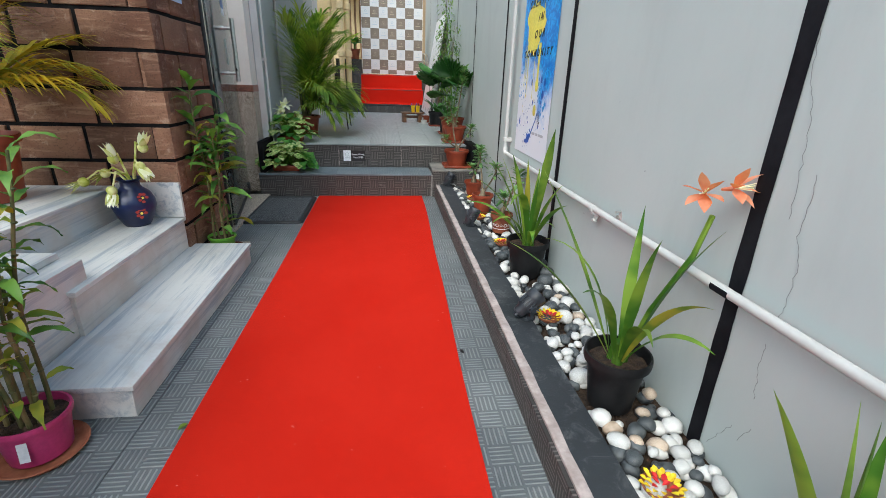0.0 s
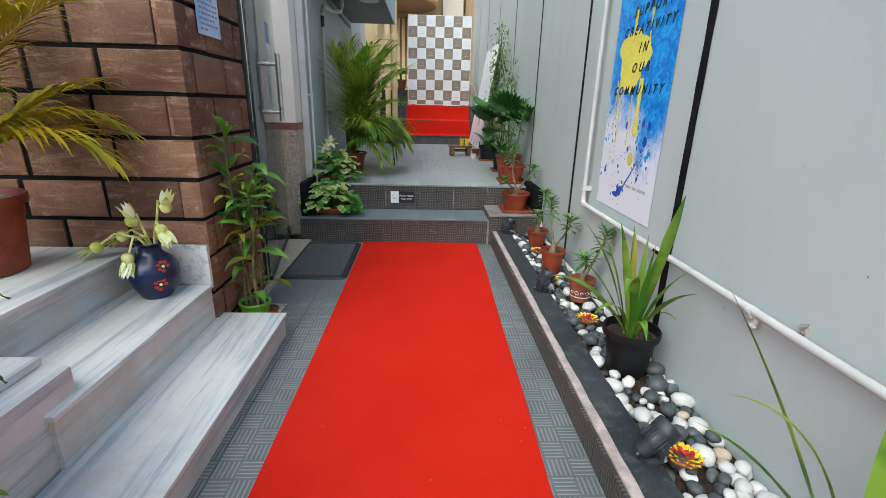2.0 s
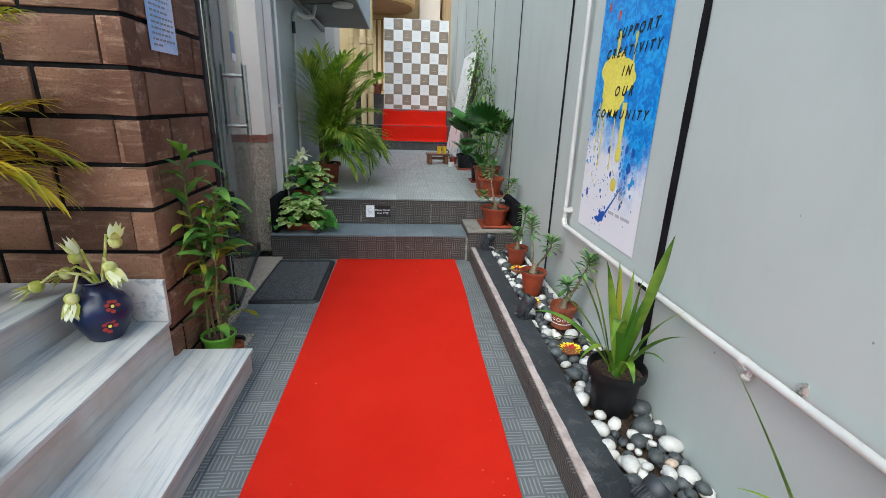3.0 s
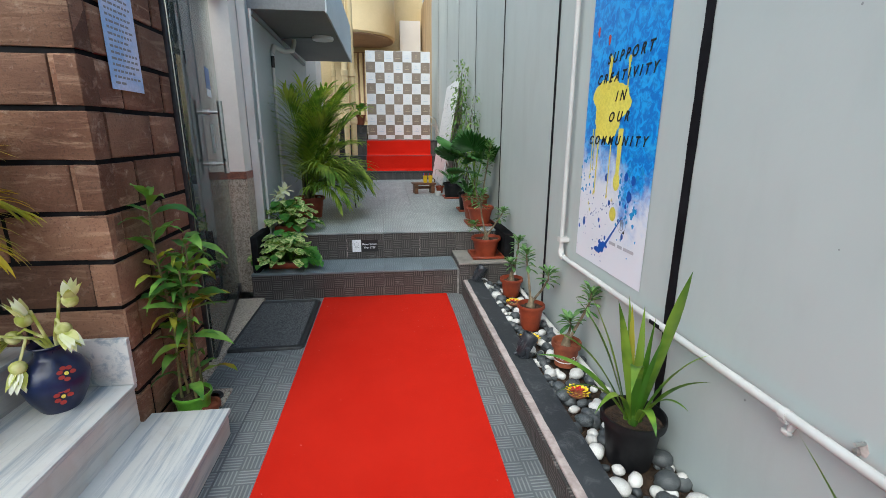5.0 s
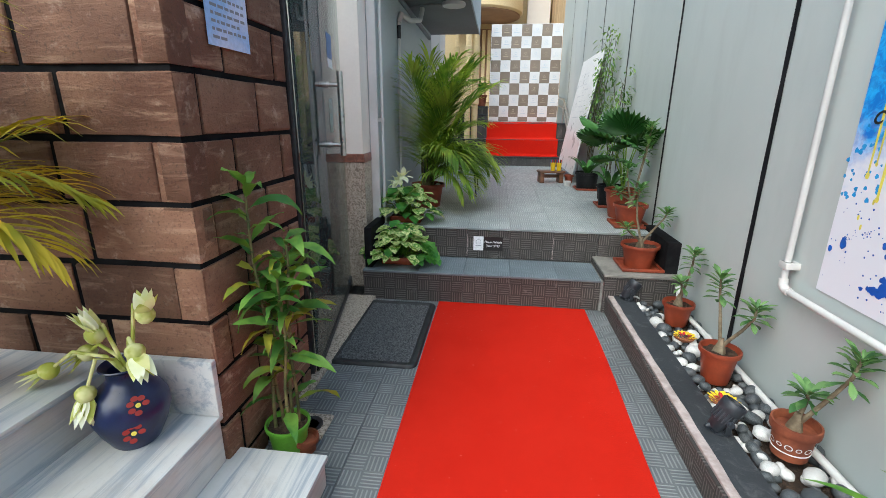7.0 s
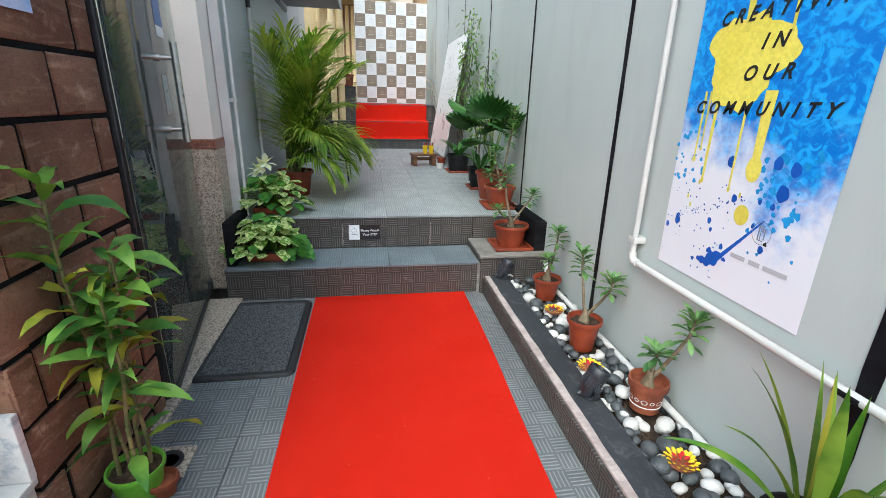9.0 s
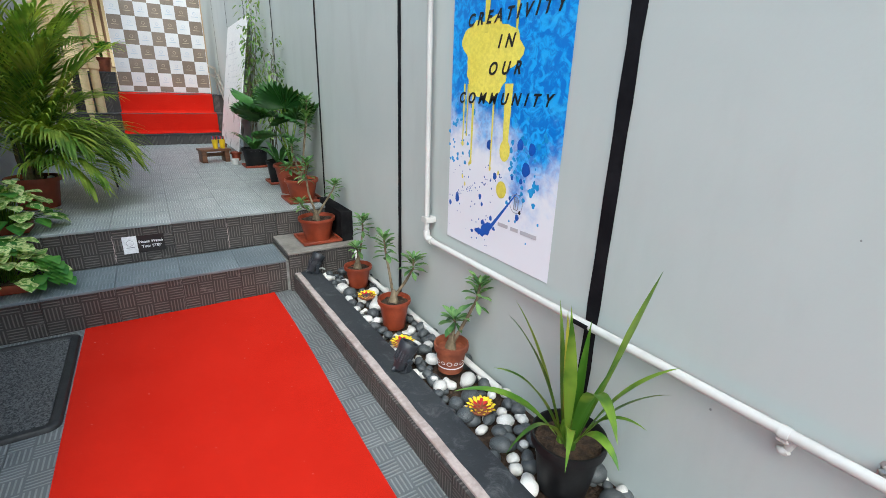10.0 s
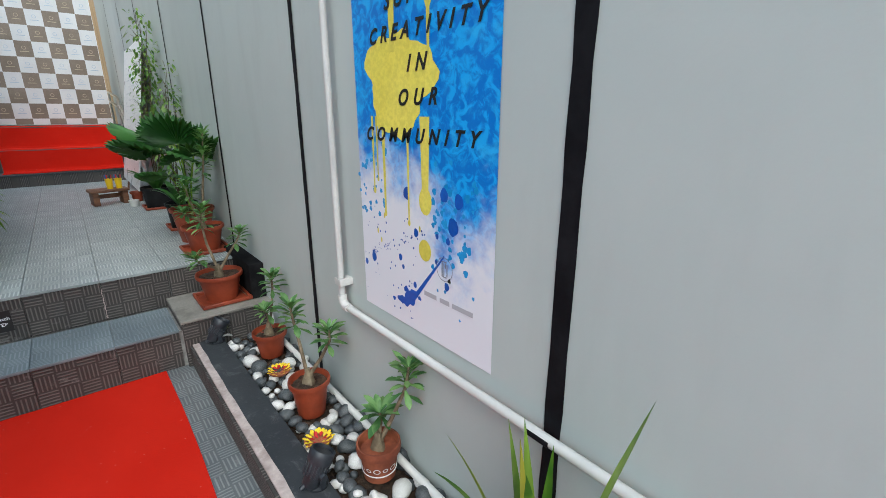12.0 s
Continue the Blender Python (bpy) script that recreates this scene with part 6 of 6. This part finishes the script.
# ---- tiles and stone blocks ----
def tile_mesh(w, h, material, name="tile"):
    return Build().rbox(0.0008, 0.0008, -0.014, w - 0.0008, h - 0.0008, 0.0, 0.0012, 1).mesh(name, material, False)


floor_tiles = thing("floor", "grey anti-skid floor tiles with basketweave ribs", "floor", kind="structure")
full = tile_mesh(T, T, M_FLOOR, "floor_tile")
X0 = 0.19 - 5 * T
for j in range(22):
    for i in range(7):
        x, y = X0 + (i - 1) * T + 0.0, YR1 - (j + 1) * T
        if x > 0.51 or x < -1.8 or (x + T < -1.14 and 2.2 < y):
            continue
        t = part("tile", full, None, floor_tiles)
        t.location = (x, y, R.uniform(-0.0006, 0.0))

tread_tiles = thing("tread", "blue-grey ribbed tiles of the entrance step", "step", kind="structure")
riser_tiles = thing("risers", "dark ribbed tiles facing the entrance steps", "step", kind="structure")
kerb_tiles = thing("kerb_face", "dark ribbed tiles facing the kerb", "kerb", kind="structure")
deck_tiles = thing("deck", "pale grey ribbed deck tiles", "floor", kind="structure")
m1, m2 = tile_mesh(T, Z1 - 0.016, M_RISER, "riser_tile"), tile_mesh(T, Z2 - Z1 - 0.016, M_RISER, "riser_tile")
mt, md = tile_mesh(T, YR2 - YR1 - 0.002, M_TREAD, "tread_tile"), tile_mesh(T, T, M_DECK, "deck_tile")
for i in range(6):
    x = 0.19 - 4 * T + i * T - T * 0.0
    if x < 0.5:
        if x < 0.17:
            w = T
            a, c, d = m1, m2, mt
        else:
            w = 0.468 - 0.19 if i == 4 else T
            a, c, d = tile_mesh(w, Z1 - 0.016, M_RISER), tile_mesh(T, Z2 - Z1 - 0.016, M_RISER), tile_mesh(w, YR2 - YR1 - 0.002, M_TREAD)
        part("tile", a, None, riser_tiles).matrix_world = flat((x, YR1 - 0.002, 0.0), (1, 0, 0), (0, 0, 1))
        part("tile", c, None, riser_tiles).matrix_world = flat((x, YR2 - 0.002, Z1), (1, 0, 0), (0, 0, 1))
        part("tile", d, None, tread_tiles).matrix_world = pose(x, YR1 - 0.012, Z1)
part("tile", tile_mesh(0.466, 0.247, M_RISER), None, riser_tiles).matrix_world = flat((0.481, 5.428, 0.0), (1, 0, 0), (0, 0, 1))
part("tile", tile_mesh(0.41, 0.034, M_RISER), None, riser_tiles).matrix_world = flat((0.477, YR2, Z1), (0, -1, 0), (0, 0, 1))
part("tile", tile_mesh(0.36, Z2 - 0.285, M_RISER), None, riser_tiles).matrix_world = flat((0.51, YR2 - 0.002, 0.268), (1, 0, 0), (0, 0, 1))
part("tile", tile_mesh(0.07, Z1 - 0.016, M_RISER), None, riser_tiles).matrix_world = flat((-1.142, YR1 - 0.002, 0.0), (1, 0, 0), (0, 0, 1))
part("tile", tile_mesh(0.07, YR2 - YR1, M_TREAD), None, tread_tiles).matrix_world = pose(-1.142, YR1 - 0.012, Z1)
part("tile", tile_mesh(0.07, Z2 - Z1 - 0.016, M_RISER), None, riser_tiles).matrix_world = flat((-1.142, YR2 - 0.002, Z1), (1, 0, 0), (0, 0, 1))
for j in range(15):
    for i in range(7):
        x, y = 0.19 - 4 * T + (i - 0) * T, YR2 - 0.012 + j * T
        if x > XR:
            continue
        part("tile", md, None, deck_tiles).matrix_world = pose(x, y, Z2 + R.uniform(-0.0006, 0))
    part("tile", tile_mesh(0.1, T, M_DECK), None, deck_tiles).matrix_world = pose(-1.174, YR2 - 0.012 + j * T, Z2)
mk = tile_mesh(T, 0.1125, M_RISER)
for j in range(26):
    part("tile", mk, None, kerb_tiles).matrix_world = flat((0.500, YR1 - 0.03 - j * T, 0.0), (0, -1, 0), (0, 0, 1))

stone_wall = thing("stone_wall", "brown split sandstone blocks with black recessed joints", "wall", kind="structure")
COURSE = 0.1826


def stone(w, h):
    bm = bmesh.new()
    bmesh.ops.create_cube(bm, size=1.0)
    for v in bm.verts:
        v.co = Vector((w / 2 + v.co.x * w, h / 2 + v.co.y * h, -0.045 + v.co.z * 0.09))
    bmesh.ops.bevel(bm, geom=[e for e in bm.edges if all(v.co.z > -0.01 for v in e.verts)], offset=0.007, segments=2, affect="EDGES", profile=0.5)
    for v in bm.verts:
        if v.co.z > -0.02:
            v.co += Vector((R.uniform(-1, 1), R.uniform(-1, 1), R.uniform(-1, 1))) * 0.0022
    return Build().take(bm).mesh("stone_block", M_STONE, True)


GAP = 0.019
for k in range(-1, 16):
    z = 0.087 + k * COURSE
    h = COURSE - GAP
    # front face, from the corner outwards
    x, first = XS, True
    while x > -3.9:
        w = R.uniform(0.26, 0.385)
        if first:
            w = 0.097 if k % 2 == 1 else 0.355
        first = False
        if z + h > 0.48:
            part("stone_block", stone(w - GAP, h), None, stone_wall).matrix_world = flat((x - w + GAP, YS, z), (1, 0, 0), (0, 0, 1))
        x -= w
    # return face
    y, first = YS, True
    while y < 4.38:
        w = (0.255 if k % 2 == 1 else 0.106) if first else 0.327
        first = False
        w = min(w, 4.42 - y)
        part("stone_block", stone(w - GAP, h), None, stone_wall).matrix_world = flat((XS, y + (0.0015 if y == YS else 0), z), (0, 1, 0), (0, 0, 1))
        y += w

# lime bloom at two riser joints
for x in (-0.442, 0.190):
    b = Build()
    for k in range(10):
        z = 0.235 + k * 0.017
        w = 0.0015 + 0.003 * abs(math.sin(k * 2.1 + x * 7)) * (1 - k / 11)
        b.disc(x + 0.0012 * math.sin(k * 3.7), z, w, 0.010, 9, 0.0, 0.3)
    m = part("lime_stain", b, M_PLASTER, riser_tiles, "white lime bloom", False)
    m.matrix_world = flat((0, YR2 - 0.0035, 0), (1, 0, 0), (0, 0, 1))
    m["kind"] = "stuff"
